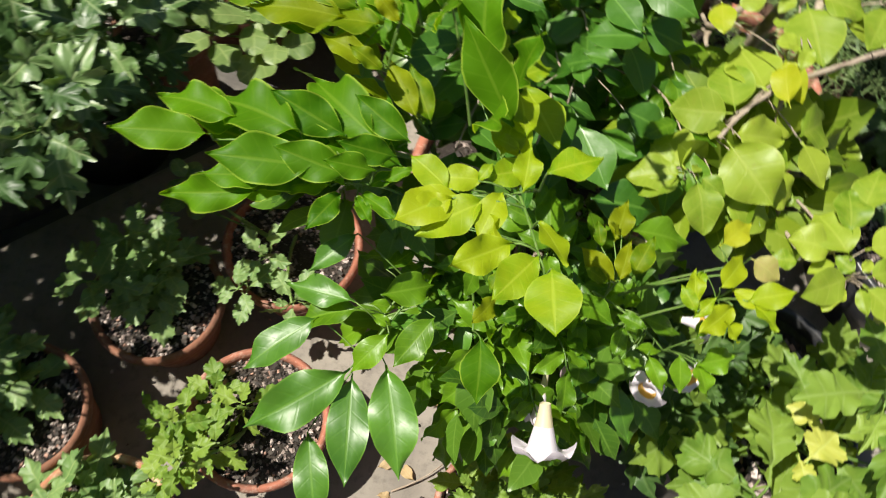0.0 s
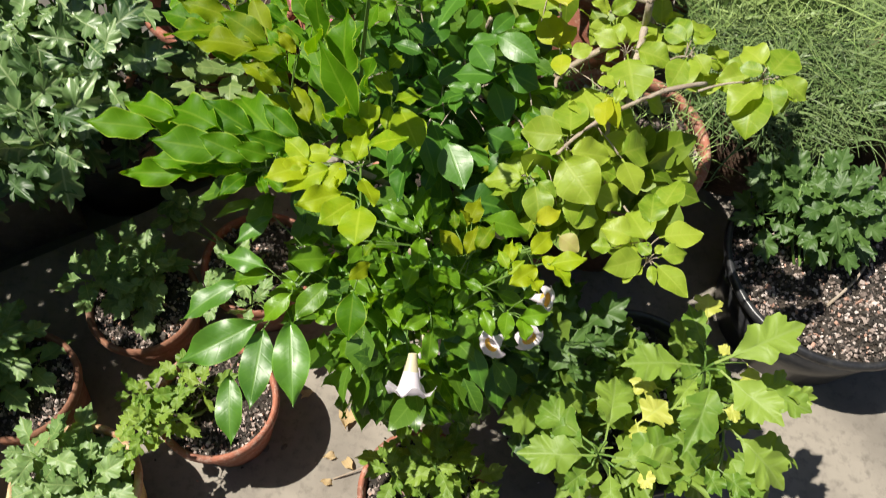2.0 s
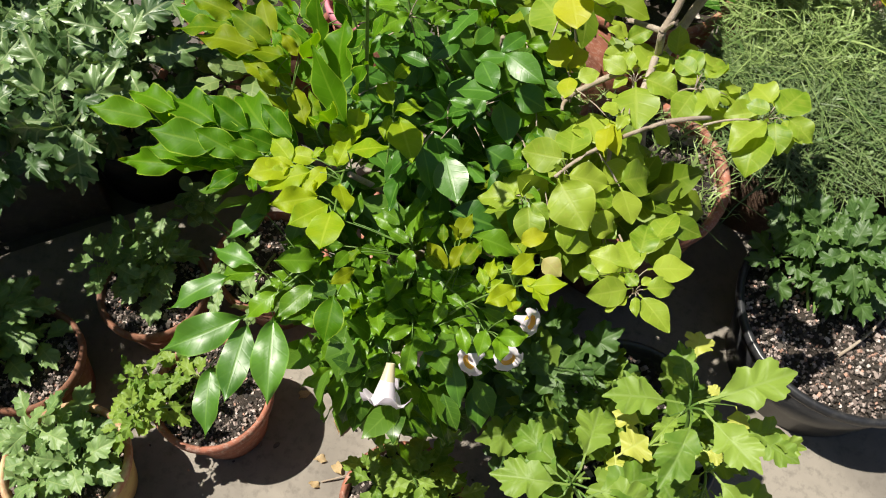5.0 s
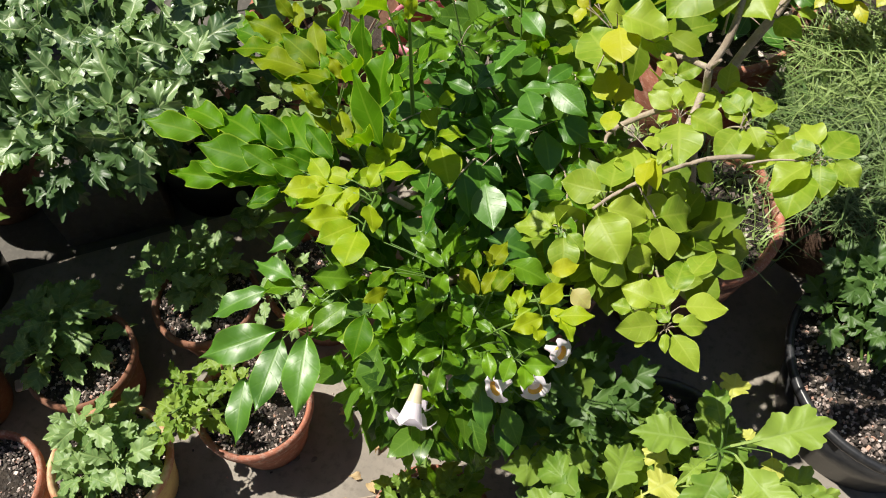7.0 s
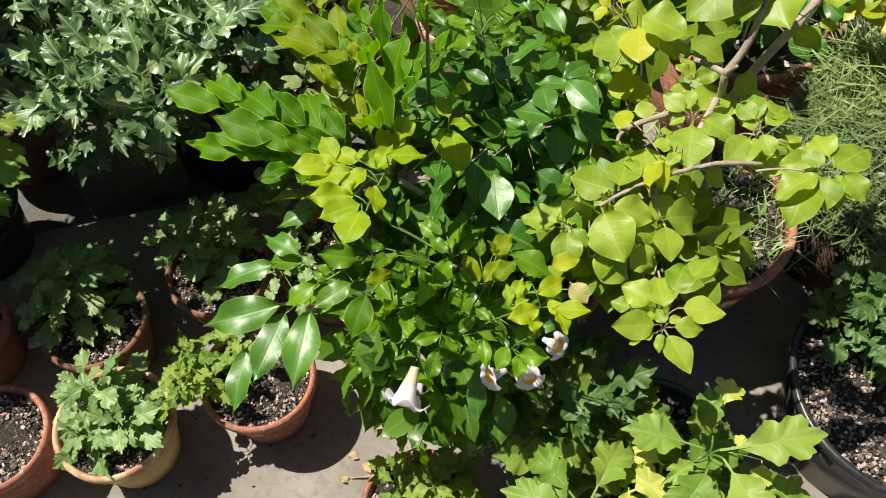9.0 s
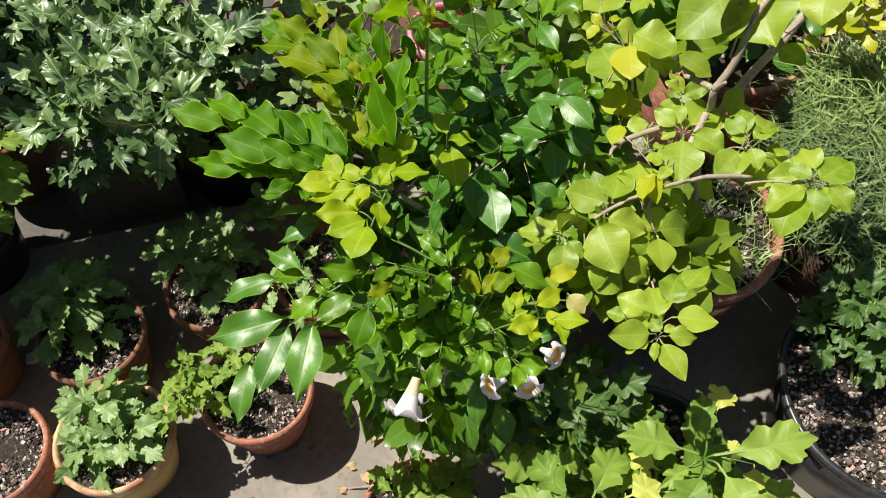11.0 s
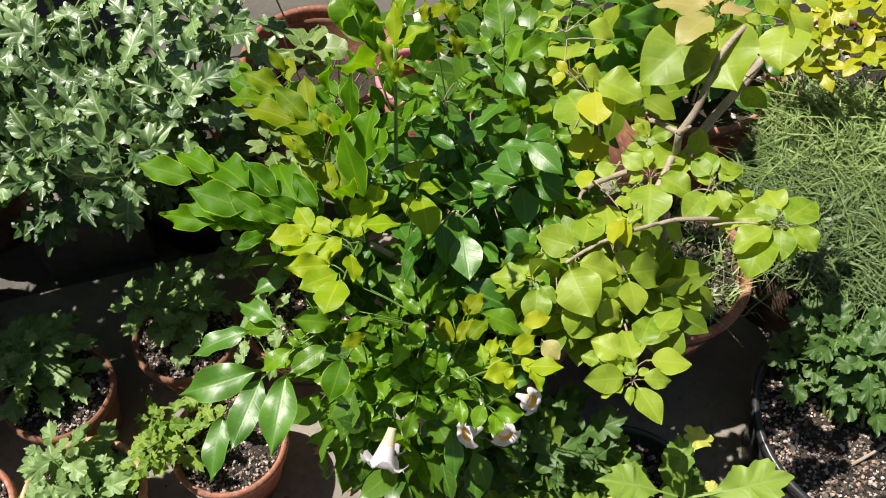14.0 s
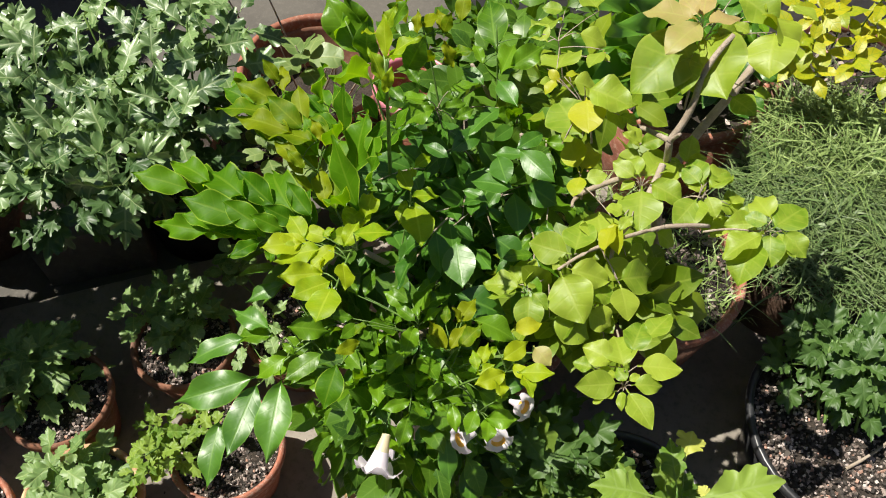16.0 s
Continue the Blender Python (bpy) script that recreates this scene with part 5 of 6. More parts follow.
# outer shoot tip
leafy(boug, ((0.415, 0.630, 0.700), (0.488, 0.646, 0.710)), [
    ((0.484, 0.640, 0.718), (0.514, 0.691, 0.717), 1.2), ((0.476, 0.625, 0.723), (0.437, 0.584, 0.722), 1), ((0.473, 0.621, 0.716), (0.456, 0.561, 0.719), 1.2),
    ((0.482, 0.629, 0.723), (0.489, 0.589, 0.722), 1.3), ((0.489, 0.637, 0.718), (0.515, 0.612, 0.719), 1), ((0.494, 0.638, 0.721), (0.528, 0.618, 0.719), 1.2),
    ((0.489, 0.630, 0.714), (0.505, 0.601, 0.712)), ((0.479, 0.640, 0.723), (0.450, 0.645, 0.721), 1.1), ((0.481, 0.650, 0.720), (0.455, 0.685, 0.717), 1.2),
    ((0.477, 0.634, 0.707), (0.474, 0.601, 0.704)), ((0.474, 0.659, 0.699), (0.435, 0.643, 0.696), 1.2),
], LEAF_BOUG, material=BARK, normal=(-0.2, -0.15, 1), tilt=0.22)
# shoot tip above the branch
leafy(boug, ((0.374, 0.690, 0.660), (0.402, 0.679, 0.700)), [
    ((0.403, 0.684, 0.694), (0.374, 0.703, 0.691), 0.9), ((0.406, 0.687, 0.696), (0.427, 0.729, 0.696), 0.9), ((0.406, 0.679, 0.695), (0.424, 0.655, 0.691), 1.3),
    ((0.402, 0.668, 0.699), (0.392, 0.624, 0.699), 1.2), ((0.396, 0.663, 0.702), (0.380, 0.619, 0.699), 1.1), ((0.396, 0.689, 0.699), (0.368, 0.709, 0.698), 1.2),
    ((0.402, 0.700, 0.694), (0.427, 0.737, 0.698), 1.2), ((0.429, 0.692, 0.677), (0.463, 0.693, 0.673), 1.2), ((0.399, 0.689, 0.700), (0.373, 0.727, 0.697), 1.1),
    ((0.436, 0.687, 0.681), (0.448, 0.717, 0.680)), ((0.408, 0.674, 0.675), (0.417, 0.645, 0.672), 1.2),
], LEAF_BOUG, material=BARK, normal=(-0.2, -0.15, 1), tilt=0.22)
# shoot tip by the grey stub
leafy(boug, ((0.330, 0.640, 0.650), (0.329, 0.672, 0.690)), [
    ((0.330, 0.676, 0.693), (0.348, 0.733, 0.696), 1.2), ((0.325, 0.675, 0.693), (0.298, 0.702, 0.698), 1.2), ((0.335, 0.669, 0.695), (0.383, 0.660, 0.699), 1.2),
    ((0.330, 0.668, 0.687), (0.342, 0.603, 0.690), 1.3), ((0.320, 0.671, 0.694), (0.287, 0.682, 0.700), 1.1), ((0.336, 0.679, 0.688), (0.365, 0.715, 0.690), 1.2),
    ((0.322, 0.613, 0.692), (0.300, 0.613, 0.701), 1.6), ((0.331, 0.615, 0.691), (0.322, 0.592, 0.692)), ((0.303, 0.634, 0.684), (0.311, 0.650, 0.686), 1.2),
    ((0.321, 0.673, 0.686), (0.306, 0.656, 0.687)),
], LEAF_BOUG, material=BARK, normal=(-0.2, -0.15, 1), tilt=0.22)
# yellow leaves by the stub
leafy(boug, ((0.262, 0.668, 0.640), (0.253, 0.670, 0.670)), [
    ((0.253, 0.672, 0.670), (0.247, 0.727, 0.676), 1.2), ((0.251, 0.665, 0.680), (0.220, 0.717, 0.682), 1), ((0.255, 0.659, 0.681), (0.255, 0.623, 0.686), 1.2),
    ((0.317, 0.557, 0.679), (0.305, 0.606, 0.687), 0.9), ((0.312, 0.610, 0.680), (0.325, 0.567, 0.682), 0.9),
], LEAF_BOUGY, material=BARK, normal=(-0.2, -0.15, 1), tilt=0.22)
# upper leaves
leafy(boug, ((0.248, 0.749, 0.660), (0.228, 0.746, 0.730)), [
    ((0.226, 0.729, 0.758), (0.287, 0.724, 0.764), 1.35), ((0.244, 0.679, 0.725), (0.194, 0.732, 0.727), 1.4), ((0.262, 0.641, 0.698), (0.287, 0.653, 0.705), 1.2),
    ((0.260, 0.747, 0.725), (0.285, 0.719, 0.729), 1.2), ((0.275, 0.731, 0.728), (0.299, 0.725, 0.734)), ((0.224, 0.660, 0.725), (0.229, 0.684, 0.728)),
], LEAF_BOUG, material=BARK, normal=(-0.2, -0.15, 1), tilt=0.22)
# bright yellow leaf above
leafy(boug, ((0.248, 0.749, 0.660), (0.229, 0.748, 0.720)), [
    ((0.230, 0.734, 0.738), (0.248, 0.681, 0.740), 1.5), ((0.194, 0.756, 0.739), (0.209, 0.774, 0.739)), ((0.187, 0.746, 0.740), (0.178, 0.723, 0.739), 1.2),
    ((0.169, 0.767, 0.734), (0.189, 0.755, 0.732)),
], LEAF_BOUGY, material=BARK, normal=(-0.2, -0.15, 1), tilt=0.22)
# leaves at the very top
leafy(boug, ((0.180, 0.864, 0.600), (0.154, 0.875, 0.700)), [
    ((0.173, 0.806, 0.693), (0.167, 0.864, 0.693), 1.7), ((0.195, 0.805, 0.687), (0.231, 0.818, 0.685), 1.4), ((0.174, 0.893, 0.693), (0.221, 0.900, 0.693), 1.1),
    ((0.220, 0.876, 0.693), (0.207, 0.840, 0.692), 1.2), ((0.123, 0.873, 0.690), (0.132, 0.933, 0.687), 1.2), ((0.190, 0.951, 0.693), (0.155, 0.996, 0.689)),
    ((0.144, 0.935, 0.690), (0.111, 0.931, 0.692), 1.2), ((0.143, 0.861, 0.692), (0.107, 0.894, 0.689)), ((0.233, 0.863, 0.687), (0.213, 0.876, 0.690)),
    ((0.156, 0.777, 0.692), (0.181, 0.796, 0.695)),
], LEAF_BOUG, material=BARK, normal=(-0.2, -0.15, 1), tilt=0.22)
# copper young leaves
leafy(boug, ((0.347, 0.775, 0.740), (0.336, 0.821, 0.820)), [
    ((0.328, 0.796, 0.844), (0.266, 0.792, 0.854), 1.1), ((0.332, 0.791, 0.845), (0.307, 0.732, 0.857), 1), ((0.339, 0.799, 0.838), (0.369, 0.837, 0.847), 1.1),
    ((0.333, 0.812, 0.835), (0.324, 0.856, 0.844), 1.1), ((0.329, 0.802, 0.845), (0.295, 0.827, 0.852)),
], LEAF_COPPER, material=BARK, normal=(-0.2, -0.15, 1), tilt=0.22)
# leaves below the copper ones
leafy(boug, ((0.347, 0.796, 0.720), (0.342, 0.833, 0.800)), [
    ((0.334, 0.816, 0.811), (0.287, 0.715, 0.813), 1.1), ((0.337, 0.822, 0.805), (0.377, 0.733, 0.811), 1.4), ((0.335, 0.778, 0.807), (0.334, 0.727, 0.808), 1.1),
    ((0.345, 0.827, 0.806), (0.380, 0.813, 0.812), 1.2), ((0.348, 0.827, 0.811), (0.392, 0.839, 0.812), 1.1), ((0.418, 0.860, 0.807), (0.418, 0.794, 0.815), 1.5),
    ((0.396, 0.899, 0.807), (0.458, 0.834, 0.812), 1.2), ((0.359, 0.908, 0.809), (0.424, 0.881, 0.816), 1.2), ((0.392, 0.840, 0.811), (0.369, 0.843, 0.819)),
    ((0.321, 0.804, 0.770), (0.325, 0.745, 0.773)), ((0.393, 0.799, 0.746), (0.430, 0.782, 0.748), 1.5), ((0.416, 0.811, 0.754), (0.440, 0.809, 0.756)),
    ((0.428, 0.922, 0.804), (0.462, 0.902, 0.813), 1.2),
], LEAF_BOUG, material=BARK, normal=(-0.2, -0.15, 1), tilt=0.22)
for at, n, size in (((0.324, 0.536, 0.600), 6, 0.055), ((0.445, 0.683, 0.670), 6, 0.05), ((0.307, 0.769, 0.650), 5, 0.05), ((0.373, 0.753, 0.660), 5, 0.05)):
    rosette(boug, at, LEAF_BOUG, n, size, 0.3, Vector(at) + Vector((0.02, 0.06, -0.05)), axis=B_AXIS, material=BARK, wild=0.35)
# shade-coloured filling; the low clump is added to shade the floor below
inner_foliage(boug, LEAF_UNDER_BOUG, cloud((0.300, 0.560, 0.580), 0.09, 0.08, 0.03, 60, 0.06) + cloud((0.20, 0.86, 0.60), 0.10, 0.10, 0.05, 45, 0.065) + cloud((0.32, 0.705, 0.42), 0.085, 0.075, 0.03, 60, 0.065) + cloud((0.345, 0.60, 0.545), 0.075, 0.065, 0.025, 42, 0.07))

# ---- other plants at the back ----
strap = thing("strap_leaf_plant", (0.33, 1.32, 0.24), "plant with long narrow dark green leaves", "plant")
for i in range(9):
    foot = Vector((0.33, 1.30, 0.30)) + jitter(0.03)
    tip = Vector((0.282, 1.019, 0.580)) + Vector((rng.uniform(-0.14, 0.12), rng.uniform(-0.10, 0.14), rng.uniform(-0.06, 0.08)))
    leaf_between(strap, LEAF_DARK, foot.lerp(tip, 0.35), tip, (0, -0.4, 1), 0.5)
round_plant = thing("round_leaved_plant", (-0.425, 0.855, 0.21), "succulent plant with pale rounded leaves", "plant")
for at, n, s in (((-0.24, 0.764, 0.42), 6, 0.056), ((-0.323, 0.950, 0.43), 7, 0.075), ((-0.29, 0.745, 0.40), 5, 0.054), ((-0.205, 0.742, 0.40), 5, 0.054), ((-0.31, 0.80, 0.38), 5, 0.05)):
    rosette(round_plant, at, LEAF_ROUND, n, s, 0.35, (-0.425, 0.855, 0.215))
seedling = thing("seedling", (-0.175, 0.575, 0.125), "small seedling with rounded green leaves", "seedling")
for at in ((-0.320, 0.611, 0.240), (-0.320, 0.586, 0.220), (-0.299, 0.610, 0.220)):
    rosette(seedling, at, LEAF_ROUND, 6, 0.038, 0.3, (-0.19, 0.58, 0.125))
yellow = thing("yellow_shrub", (0.60, 1.46, 0.27), "small shrub with bright yellow variegated leaves", "shrub")
for i in range(16):
    at = Vector((0.577, 1.274, 0.500)) + Vector((rng.uniform(-0.10, 0.14), rng.uniform(-0.08, 0.16), rng.uniform(-0.06, 0.06)))
    rosette(yellow, at, LEAF_VARIEG, 6, 0.05, 0.3, Vector((0.60, 1.46, 0.26)).lerp(at, 0.5), axis=B_AXIS)
twigs = thing("bare_twigs", (-0.415, 1.09, 0.13), "dry bare brown twigs standing in a clay bowl", "twigs")
for i in range(9):
    a = Vector((-0.415, 1.09, 0.135)) + Vector((rng.uniform(-0.08, 0.08), rng.uniform(-0.08, 0.08), 0))
    branch_of(twigs, arc(a, a + Vector((rng.uniform(-0.10, 0.14), rng.uniform(-0.12, 0.05), rng.uniform(0.2, 0.34))), 0.01, 7, rng.uniform(-0.03, 0.03)), 0.0025, 0.001, BARK, "twig")


# ---- chrysanthemums ----
def mum(where, label, tops, meshes, count, size, group="chrysanthemums", spread=0.03, inner=None, rise=0.1, splay=1.6, start=0.5, wild=0.34):
    p = thing("chrysanthemum", where, label, "chrysanthemum", group)
    for t in tops:
        foot = Vector(where) + Vector((rng.uniform(-spread, spread), rng.uniform(-spread, spread), 0))
        out = Vector((t[0] - where[0], t[1] - where[1], 0))
        rosette(p, t, meshes, count, size, rise, foot, r=0.0028, axis=Vector((-0.1, -0.25, 1)) + out * splay + jitter(0.1), inner=inner, start=start, wild=wild)
    return p


def dome(c, rx, ry, rz, n):
    """Shoot tips over a rounded crown."""
    out = []
    for i in range(n):
        d, a = math.sqrt((i + 0.5) / n), i * 2.39996
        out.append(Vector((c[0] + rx * d * math.cos(a) + rng.gauss(0, 0.012), c[1] + ry * d * math.sin(a) + rng.gauss(0, 0.012), c[2] + rz * (1 - d * d) + rng.gauss(0, 0.015))))
    return out


big = mum((-0.55, 0.80, 0.17), "bushy chrysanthemum with silvery grey-green lobed leaves", [(-0.425, 0.607, 0.540), (-0.374, 0.653, 0.560), (-0.380, 0.781, 0.570), (-0.479, 0.659, 0.560), (-0.352, 0.626, 0.540), (-0.370, 0.494, 0.540), (-0.429, 0.797, 0.580), (-0.501, 0.749, 0.570), (-0.429, 0.697, 0.570), (-0.385, 0.872, 0.560), (-0.384, 0.803, 0.520), (-0.595, 0.752, 0.570), (-0.486, 0.815, 0.570), (-0.422, 0.531, 0.550)], LEAF_MUM, 6, 0.096, spread=0.06, wild=0.36)
# shade-dark inner leaves; the small clump is added to shade the gravel beyond
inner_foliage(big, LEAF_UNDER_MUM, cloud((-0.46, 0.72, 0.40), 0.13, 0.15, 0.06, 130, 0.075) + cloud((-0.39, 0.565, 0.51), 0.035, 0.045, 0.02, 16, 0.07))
left = mum((-0.95, 0.60, 0.14), "bushy chrysanthemum with silvery grey-green lobed leaves", [(-0.597, 0.628, 0.560), (-0.486, 0.536, 0.560), (-0.577, 0.549, 0.550), (-0.615, 0.699, 0.570), (-0.676, 0.672, 0.570), (-0.682, 0.580, 0.540), (-0.776, 0.666, 0.540), (-0.545, 0.667, 0.540), (-0.470, 0.476, 0.550), (-0.533, 0.475, 0.540), (-0.755, 0.589, 0.540), (-0.639, 0.823, 0.560)], LEAF_MUM, 6, 0.096, spread=0.06, wild=0.36)
# shade-dark inner leaves; the second clump is added to shade the back pot
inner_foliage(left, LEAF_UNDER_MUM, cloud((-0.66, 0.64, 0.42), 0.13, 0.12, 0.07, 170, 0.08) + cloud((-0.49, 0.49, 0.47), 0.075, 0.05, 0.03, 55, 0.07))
# only the five listed tips are in view; the dome is an added shade caster
edge = mum((-0.86, 0.36, 0.12), "yellow-green chrysanthemum with a tall unseen crown added to shade smaller pots", dome((-0.88, 0.34, 0.66), 0.17, 0.26, 0.08, 20) + [Vector(p) for p in [(-0.525, 0.331, 0.600), (-0.480, 0.277, 0.590), (-0.530, 0.292, 0.600), (-0.505, 0.249, 0.580), (-0.580, 0.307, 0.600)]], LEAF_MUML, 9, 0.07, spread=0.05)
# dense unseen filling that blocks the sun from the left pots
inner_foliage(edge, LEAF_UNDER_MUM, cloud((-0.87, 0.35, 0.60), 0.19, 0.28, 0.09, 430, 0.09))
front = thing("chrysanthemum", (0.44, 0.405, 0.21), "chrysanthemum with large green lobed leaves, some yellow", "chrysanthemum", "chrysanthemums")
for a, b in (((0.45, 0.41, 0.20), (0.49, 0.40, 0.41)), ((0.43, 0.40, 0.20), (0.40, 0.29, 0.37)), ((0.45, 0.39, 0.20), (0.49, 0.33, 0.35))):
    branch_of(front, arc(a, b, 0.0, 7, rng.uniform(-0.02, 0.02)), 0.005, 0.0035, STEM_GREEN, "stem")
# main shoot
leafy(front, ((0.508, 0.364, 0.420), (0.492, 0.377, 0.500)), [
    ((0.498, 0.379, 0.506), (0.600, 0.438, 0.530), 0.85), ((0.477, 0.373, 0.505), (0.391, 0.356, 0.525)), ((0.487, 0.388, 0.507), (0.460, 0.436, 0.529)),
    ((0.504, 0.369, 0.511), (0.564, 0.308, 0.533)), ((0.492, 0.358, 0.513), (0.480, 0.277, 0.536)), ((0.479, 0.358, 0.508), (0.453, 0.317, 0.529), 0.8),
], LEAF_MUML, width=1.05, normal=(-0.05, -0.15, 1), r=0.0032)
# left shoot
leafy(front, ((0.420, 0.247, 0.380), (0.382, 0.264, 0.450)), [
    ((0.374, 0.269, 0.454), (0.298, 0.308, 0.461), 1), ((0.387, 0.276, 0.459), (0.393, 0.362, 0.470), 1), ((0.401, 0.258, 0.459), (0.477, 0.262, 0.466), 1.1),
    ((0.379, 0.257, 0.455), (0.293, 0.239, 0.465), 1), ((0.401, 0.247, 0.458), (0.472, 0.302, 0.464), 1), ((0.396, 0.247, 0.453), (0.401, 0.195, 0.463)),
    ((0.373, 0.261, 0.450), (0.320, 0.284, 0.460)), ((0.375, 0.243, 0.458), (0.343, 0.210, 0.467)),
], LEAF_MUML, width=1.05, normal=(-0.05, -0.15, 1), r=0.0032)
# lower right shoot
leafy(front, ((0.554, 0.292, 0.360), (0.542, 0.336, 0.420)), [
    ((0.541, 0.330, 0.432), (0.617, 0.276, 0.433)), ((0.536, 0.330, 0.427), (0.504, 0.290, 0.425)), ((0.574, 0.391, 0.436), (0.642, 0.368, 0.435), 1),
    ((0.510, 0.283, 0.429), (0.536, 0.247, 0.426)), ((0.503, 0.269, 0.427), (0.477, 0.239, 0.424)), ((0.559, 0.381, 0.435), (0.623, 0.405, 0.437)),
    ((0.595, 0.387, 0.434), (0.650, 0.390, 0.438), 0.8), ((0.529, 0.278, 0.431), (0.566, 0.250, 0.435)),
], LEAF_MUML, width=1.05, normal=(-0.05, -0.15, 1), r=0.003)
# lower tier
leafy(front, ((0.470, 0.360, 0.330), (0.455, 0.330, 0.420)), [
    ((0.455, 0.345, 0.425), (0.375, 0.330, 0.440)), ((0.462, 0.340, 0.425), (0.530, 0.365, 0.440), 1.1), ((0.450, 0.330, 0.425), (0.425, 0.235, 0.425)),
    ((0.465, 0.330, 0.420), (0.520, 0.270, 0.425), 1.1), ((0.455, 0.350, 0.430), (0.420, 0.425, 0.440)), ((0.470, 0.350, 0.430), (0.520, 0.430, 0.450), 1.1),
    ((0.560, 0.330, 0.400), (0.640, 0.320, 0.410)), ((0.545, 0.320, 0.400), (0.580, 0.245, 0.405), 1.1), ((0.430, 0.250, 0.400), (0.450, 0.170, 0.410)),
    ((0.550, 0.350, 0.400), (0.605, 0.425, 0.420)),
], LEAF_MUML, width=1.05, normal=(-0.05, -0.15, 1), r=0.0032, tilt=0.25)
# yellowing leaves
leafy(front, ((0.514, 0.371, 0.400), (0.503, 0.409, 0.460)), [
    ((0.486, 0.427, 0.510), (0.487, 0.466, 0.515), 1.1), ((0.424, 0.305, 0.455), (0.456, 0.336, 0.464), 1.2), ((0.523, 0.344, 0.455), (0.548, 0.339, 0.460)),
    ((0.452, 0.355, 0.453), (0.413, 0.359, 0.458)), ((0.428, 0.251, 0.456), (0.445, 0.232, 0.464)), ((0.556, 0.414, 0.448), (0.565, 0.382, 0.456)),
    ((0.423, 0.314, 0.446), (0.430, 0.287, 0.448)), ((0.537, 0.417, 0.453), (0.519, 0.428, 0.456)),
], LEAF_MUMY, width=1.6, normal=(-0.05, -0.15, 1))
inner_foliage(front, LEAF_MUMI, cloud((0.45, 0.335, 0.385), 0.135, 0.10, 0.035, 62, 0.085))
# the shrub's shade is put into these dark leaves
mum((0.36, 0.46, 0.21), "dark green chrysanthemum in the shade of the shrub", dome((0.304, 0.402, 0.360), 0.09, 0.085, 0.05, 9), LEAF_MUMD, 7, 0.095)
mum((0.175, 0.245, 0.125), "young chrysanthemum cuttings with small green leaves", dome((0.19, 0.235, 0.21), 0.075, 0.065, 0.05, 10), LEAF_MUML, 7, 0.055)
mum((-0.334, 0.153, 0.13), "young chrysanthemum cutting with pale green leaves", dome((-0.345, 0.158, 0.176), 0.065, 0.058, 0.03, 8), LEAF_MUMP, 8, 0.07, spread=0.04)
# pale leaf colour on both shaded cuttings stands in for missing skylight
mum((-0.51, 0.295, 0.13), "young chrysanthemum cutting with dark green leaves", dome((-0.53, 0.297, 0.185), 0.05, 0.055, 0.06, 9), LEAF_MUMP, 8, 0.068, spread=0.05)
mum((-0.365, 0.475, 0.115), "young chrysanthemum cutting with dark green leaves", dome((-0.37, 0.475, 0.19), 0.045, 0.05, 0.05, 7), LEAF_MUMP, 8, 0.064)
mum((-0.20, 0.31, 0.13), "young chrysanthemum cutting with bright green leaves", dome((-0.225, 0.28, 0.19), 0.05, 0.06, 0.06, 8), LEAF_MUML, 7, 0.048)
mum((-0.175, 0.575, 0.125), "pale young chrysanthemum cuttings under the shrub", [(-0.219, 0.470, 0.220), (-0.196, 0.514, 0.240), (-0.145, 0.463, 0.220)], LEAF_MUMP, 7, 0.05)
# mostly shaded plant, given the same shade-dark leaf colour
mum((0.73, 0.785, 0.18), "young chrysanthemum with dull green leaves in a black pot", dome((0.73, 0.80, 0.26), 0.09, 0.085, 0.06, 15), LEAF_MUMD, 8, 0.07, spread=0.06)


# ---- grass ----
def grass(name, where, label, radius, count, height, seed, width=0.0018, lean=0.5, mound=0.0, material=GRASS):
    r = random.Random(seed)
    verts, faces = [], []
    for _ in range(count):
        a, d = r.uniform(0, 6.283), radius * math.sqrt(r.random())
        p = Vector((d * math.cos(a), d * math.sin(a), 0))
        h = height * r.uniform(0.4, 1.15)
        bend = Vector((r.gauss(0, lean), r.gauss(0.0, lean), 0)) + p * 0.4
        sway = Vector((r.gauss(0, 0.12), r.gauss(0, 0.12), r.gauss(0, 0.05)))
        w = Vector((r.uniform(-1, 1), r.uniform(-1, 1), 0)).normalized() * (r.uniform(0.6, 1.2) if r.random() < 0.8 else r.uniform(1.6, 3.0)) * width
        k = len(verts)
        n = 6
        p.z = mound * (1 - (d / radius) ** 2)
        for i in range(n + 1):
            u = i / n
            q = p + Vector((0, 0, h * u * (1 - 0.5 * u))) + bend * h * u * u + sway * h * math.sin(u * 4.5)
            verts += [tuple(q - w * (1 - u * 0.9)), tuple(q + w * (1 - u * 0.9))]
        faces += [(k + 2 * i, k + 2 * i + 1, k + 2 * i + 3, k + 2 * i + 2) for i in range(n)]
    me = bpy.data.meshes.new(name)
    me.from_pydata(verts, [], faces)
    me.materials.append(material)
    ob = new(name, me)
    ob.location = where
    return tagged(ob, label, "grass", kind="stuff")


grass("grass", (0.42, 0.87, 0.26), "fine green weed grass growing in the wide clay pot", 0.125, 300, 0.10, 3, 0.002)
grass("grass", (0.64, 1.22, 0.27), "dense feathery pale green grass tuft", 0.16, 1700, 0.095, 4, 0.0018, 0.7, 0.07)
grass("weeds", (0.66, 1.08, 0.27), "low tangle of tiny-leaved green weeds", 0.19, 4200, 0.05, 14, 0.0024, 0.9, 0.05, WEED)
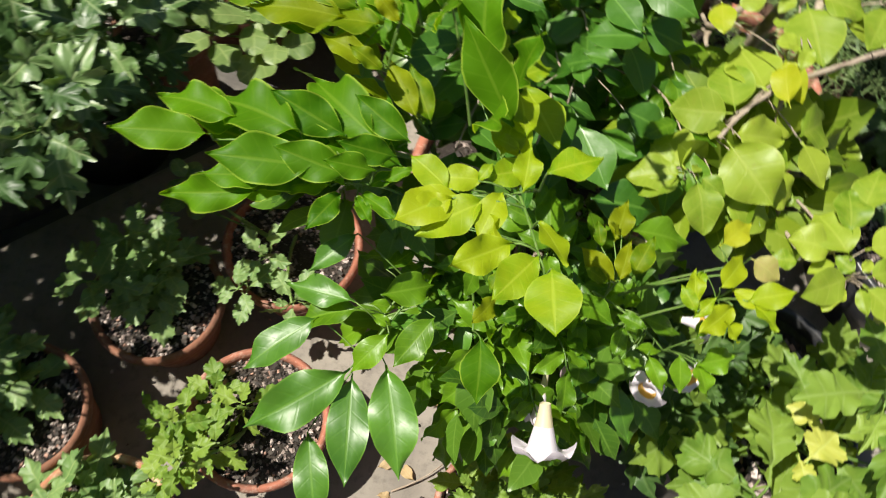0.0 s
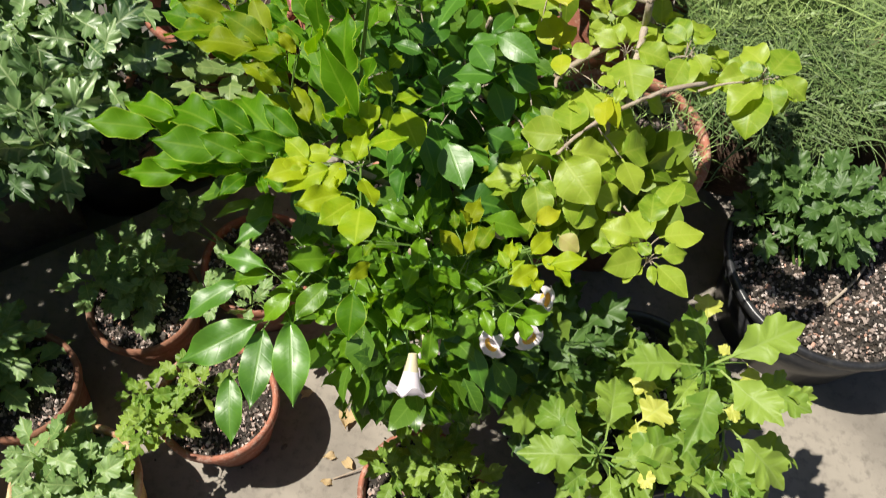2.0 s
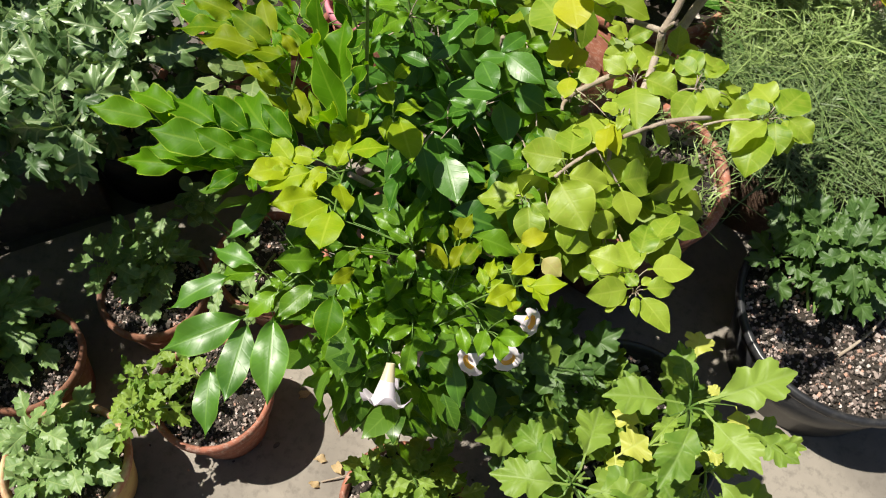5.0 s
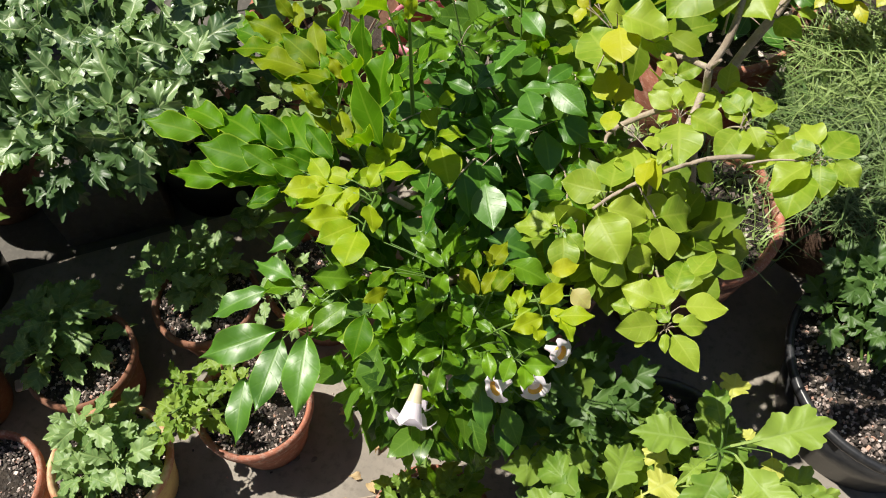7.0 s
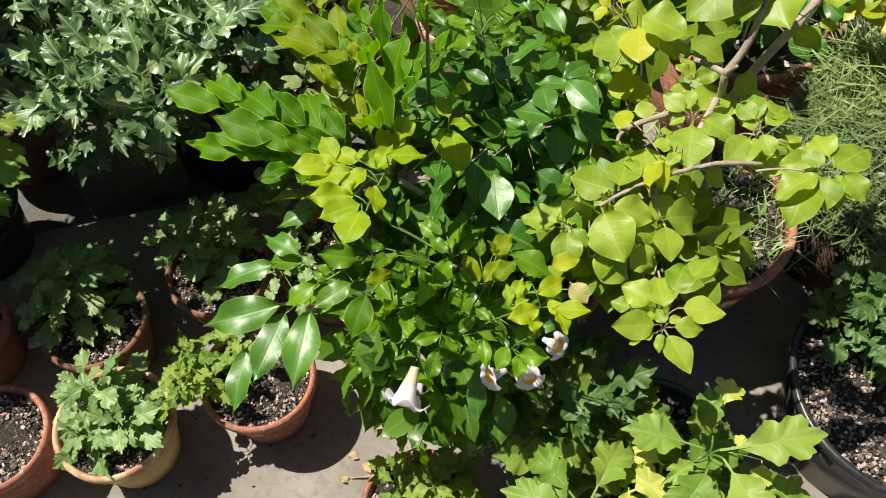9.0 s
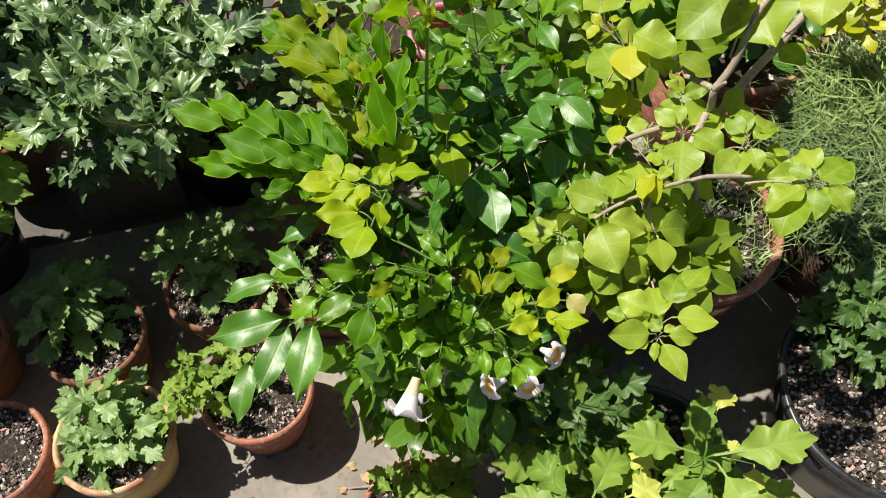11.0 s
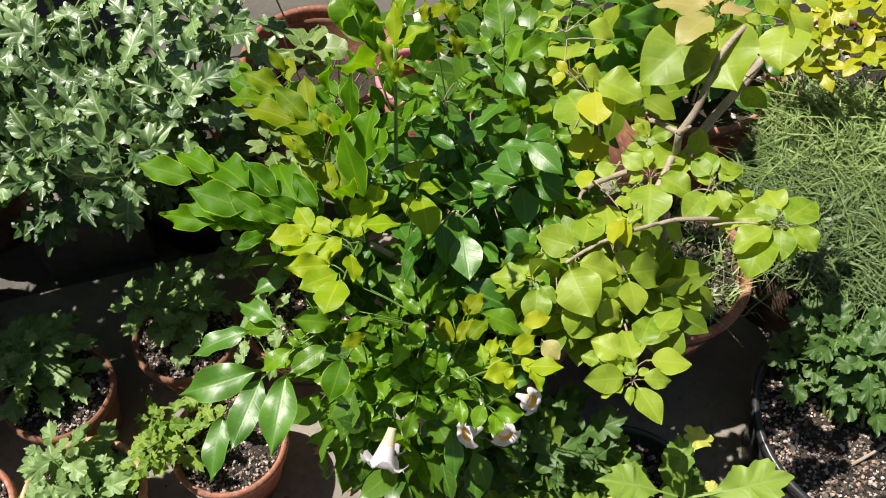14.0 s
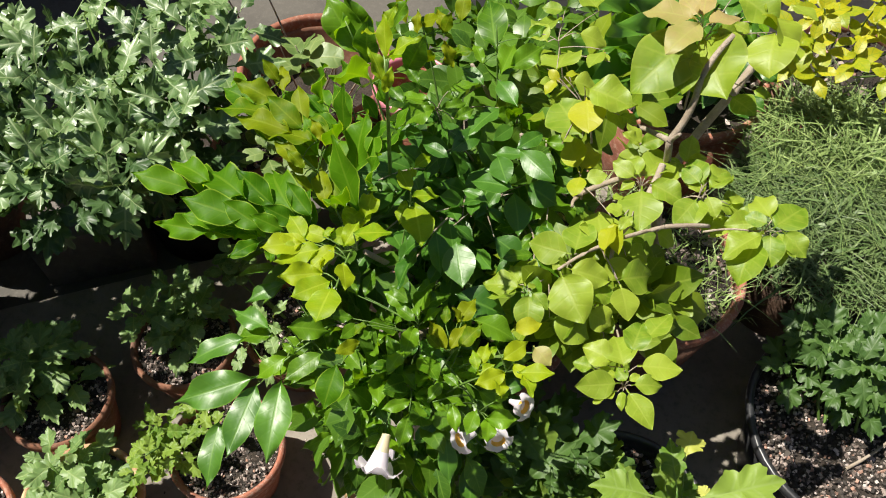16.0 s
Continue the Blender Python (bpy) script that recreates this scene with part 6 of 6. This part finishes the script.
clay_pot((0.99, 1.12, -0.032), 0.17, 0.28, "dark brown clay pot of weeds", DARK_CLAY, DARK_CLAY, seed=33, stones=100)
grass("grass", (0.99, 1.16, 0.23), "tangled pale green weeds in a brown pot", 0.16, 380, 0.14, 6, 0.0024, 0.5, 0.05)
grass("weeds", (0.99, 1.09, 0.23), "low tangle of tiny-leaved green weeds", 0.16, 3000, 0.05, 16, 0.0024, 0.9, 0.04, WEED)
grass("weeds", (0.92, 1.42, -0.032), "dark weeds growing from the ground behind the pots", 0.20, 2600, 0.16, 18, 0.003, 0.6, 0.03, WEED)
grass("grass", (0.36, 1.10, 0.0), "dry grass between the pots at the back", 0.12, 300, 0.2, 5)


def stick(a, b, r, label):
    ob = thing("stick", a, label, "stick")
    branch_of(ob, arc(a, b, 0.004, 6, 0.006), r, r * 0.6, BARK, "twig")
    return ob


stick((0.777, 0.666, 0.185), (0.850, 0.770, 0.200), 0.003, "dry brown stick lying on gravelly soil")
stick((0.02, 0.27, 0.003), (0.10, 0.33, 0.012), 0.0016, "thin dry twig on the concrete")

# ---- litter on the slab ----
def fallen(where, turn, size, tilt):
    ob = new("fallen_leaf", rng.choice(LEAF_DRY))
    ob.matrix_world = pose(*where, tilt, 8, turn) @ Matrix.Diagonal((size, size, size, 1))
    return tagged(ob, "dry curled yellow-brown fallen leaf on concrete", "leaf", "fallen leaves")


for x, y, turn, size in ((0.021, 0.354, 95, 0.07), (-0.005, 0.30, 30, 0.03), (0.05, 0.29, 140, 0.034), (0.06, 0.40, 60, 0.03), (-0.05, 0.41, 200, 0.035), (0.0, 0.26, 10, 0.025)):
    fallen((x, y, 0.008), turn, size, rng.uniform(-20, 20))
litter = stones_mesh(0.5, 140, 0.0012, 0.0035, 77)
ob = new("grit", litter)
ob.location = (0.05, 0.35, 0.001)
tagged(ob, "scattered grit and small stones on the concrete", "grit", kind="stuff")
bm = lathe([(0.0, 0.0), (0.006, 0.0), (0.009, 0.002), (0.007, 0.0045), (0.0, 0.005)], 14, 0.08, 3)
p1 = new("pebble", to_mesh("pebble", bm, BLOCK))
p1.location = (-0.109, 0.299, 0)
tagged(p1, "small flat grey pebble on the concrete", "pebble", "pebbles")
chip = new("plaster_chip", to_mesh("plaster_chip", box((-0.016, -0.011, 0), (0.016, 0.011, 0.012), 0.004), PETAL))
chip.matrix_world = pose(-0.634, 0.237, 0.0, 0, 0, 40)
tagged(chip, "small white plaster chip on the floor", "chip")
copy_thing(p1, pose(-0.076, 0.307, 0, 0, 0, 60) @ Matrix.Diagonal((0.7, 0.5, 0.7, 1)))
shard = new("pot_shard", to_mesh("pot_shard", lathe([(0.10, 0.0), (0.105, 0.05), (0.115, 0.05), (0.11, 0.0), (0.10, 0.0)], 60), TERRA_RIM))
bm = bmesh.new()
bm.from_mesh(shard.data)
bmesh.ops.delete(bm, geom=[v for v in bm.verts if v.co.x < 0.095], context="VERTS")
bm.to_mesh(shard.data)
bm.free()
shard.matrix_world = pose(0.62, 0.83, -0.028, 0, 0, 200) @ pose(0, 0, 0, 0, 80, 0) @ Matrix.Diagonal((0.8, 0.8, 0.8, 1)) @ pose(-0.10, 0, -0.025)
tagged(shard, "broken orange terracotta pot shard", "shard")
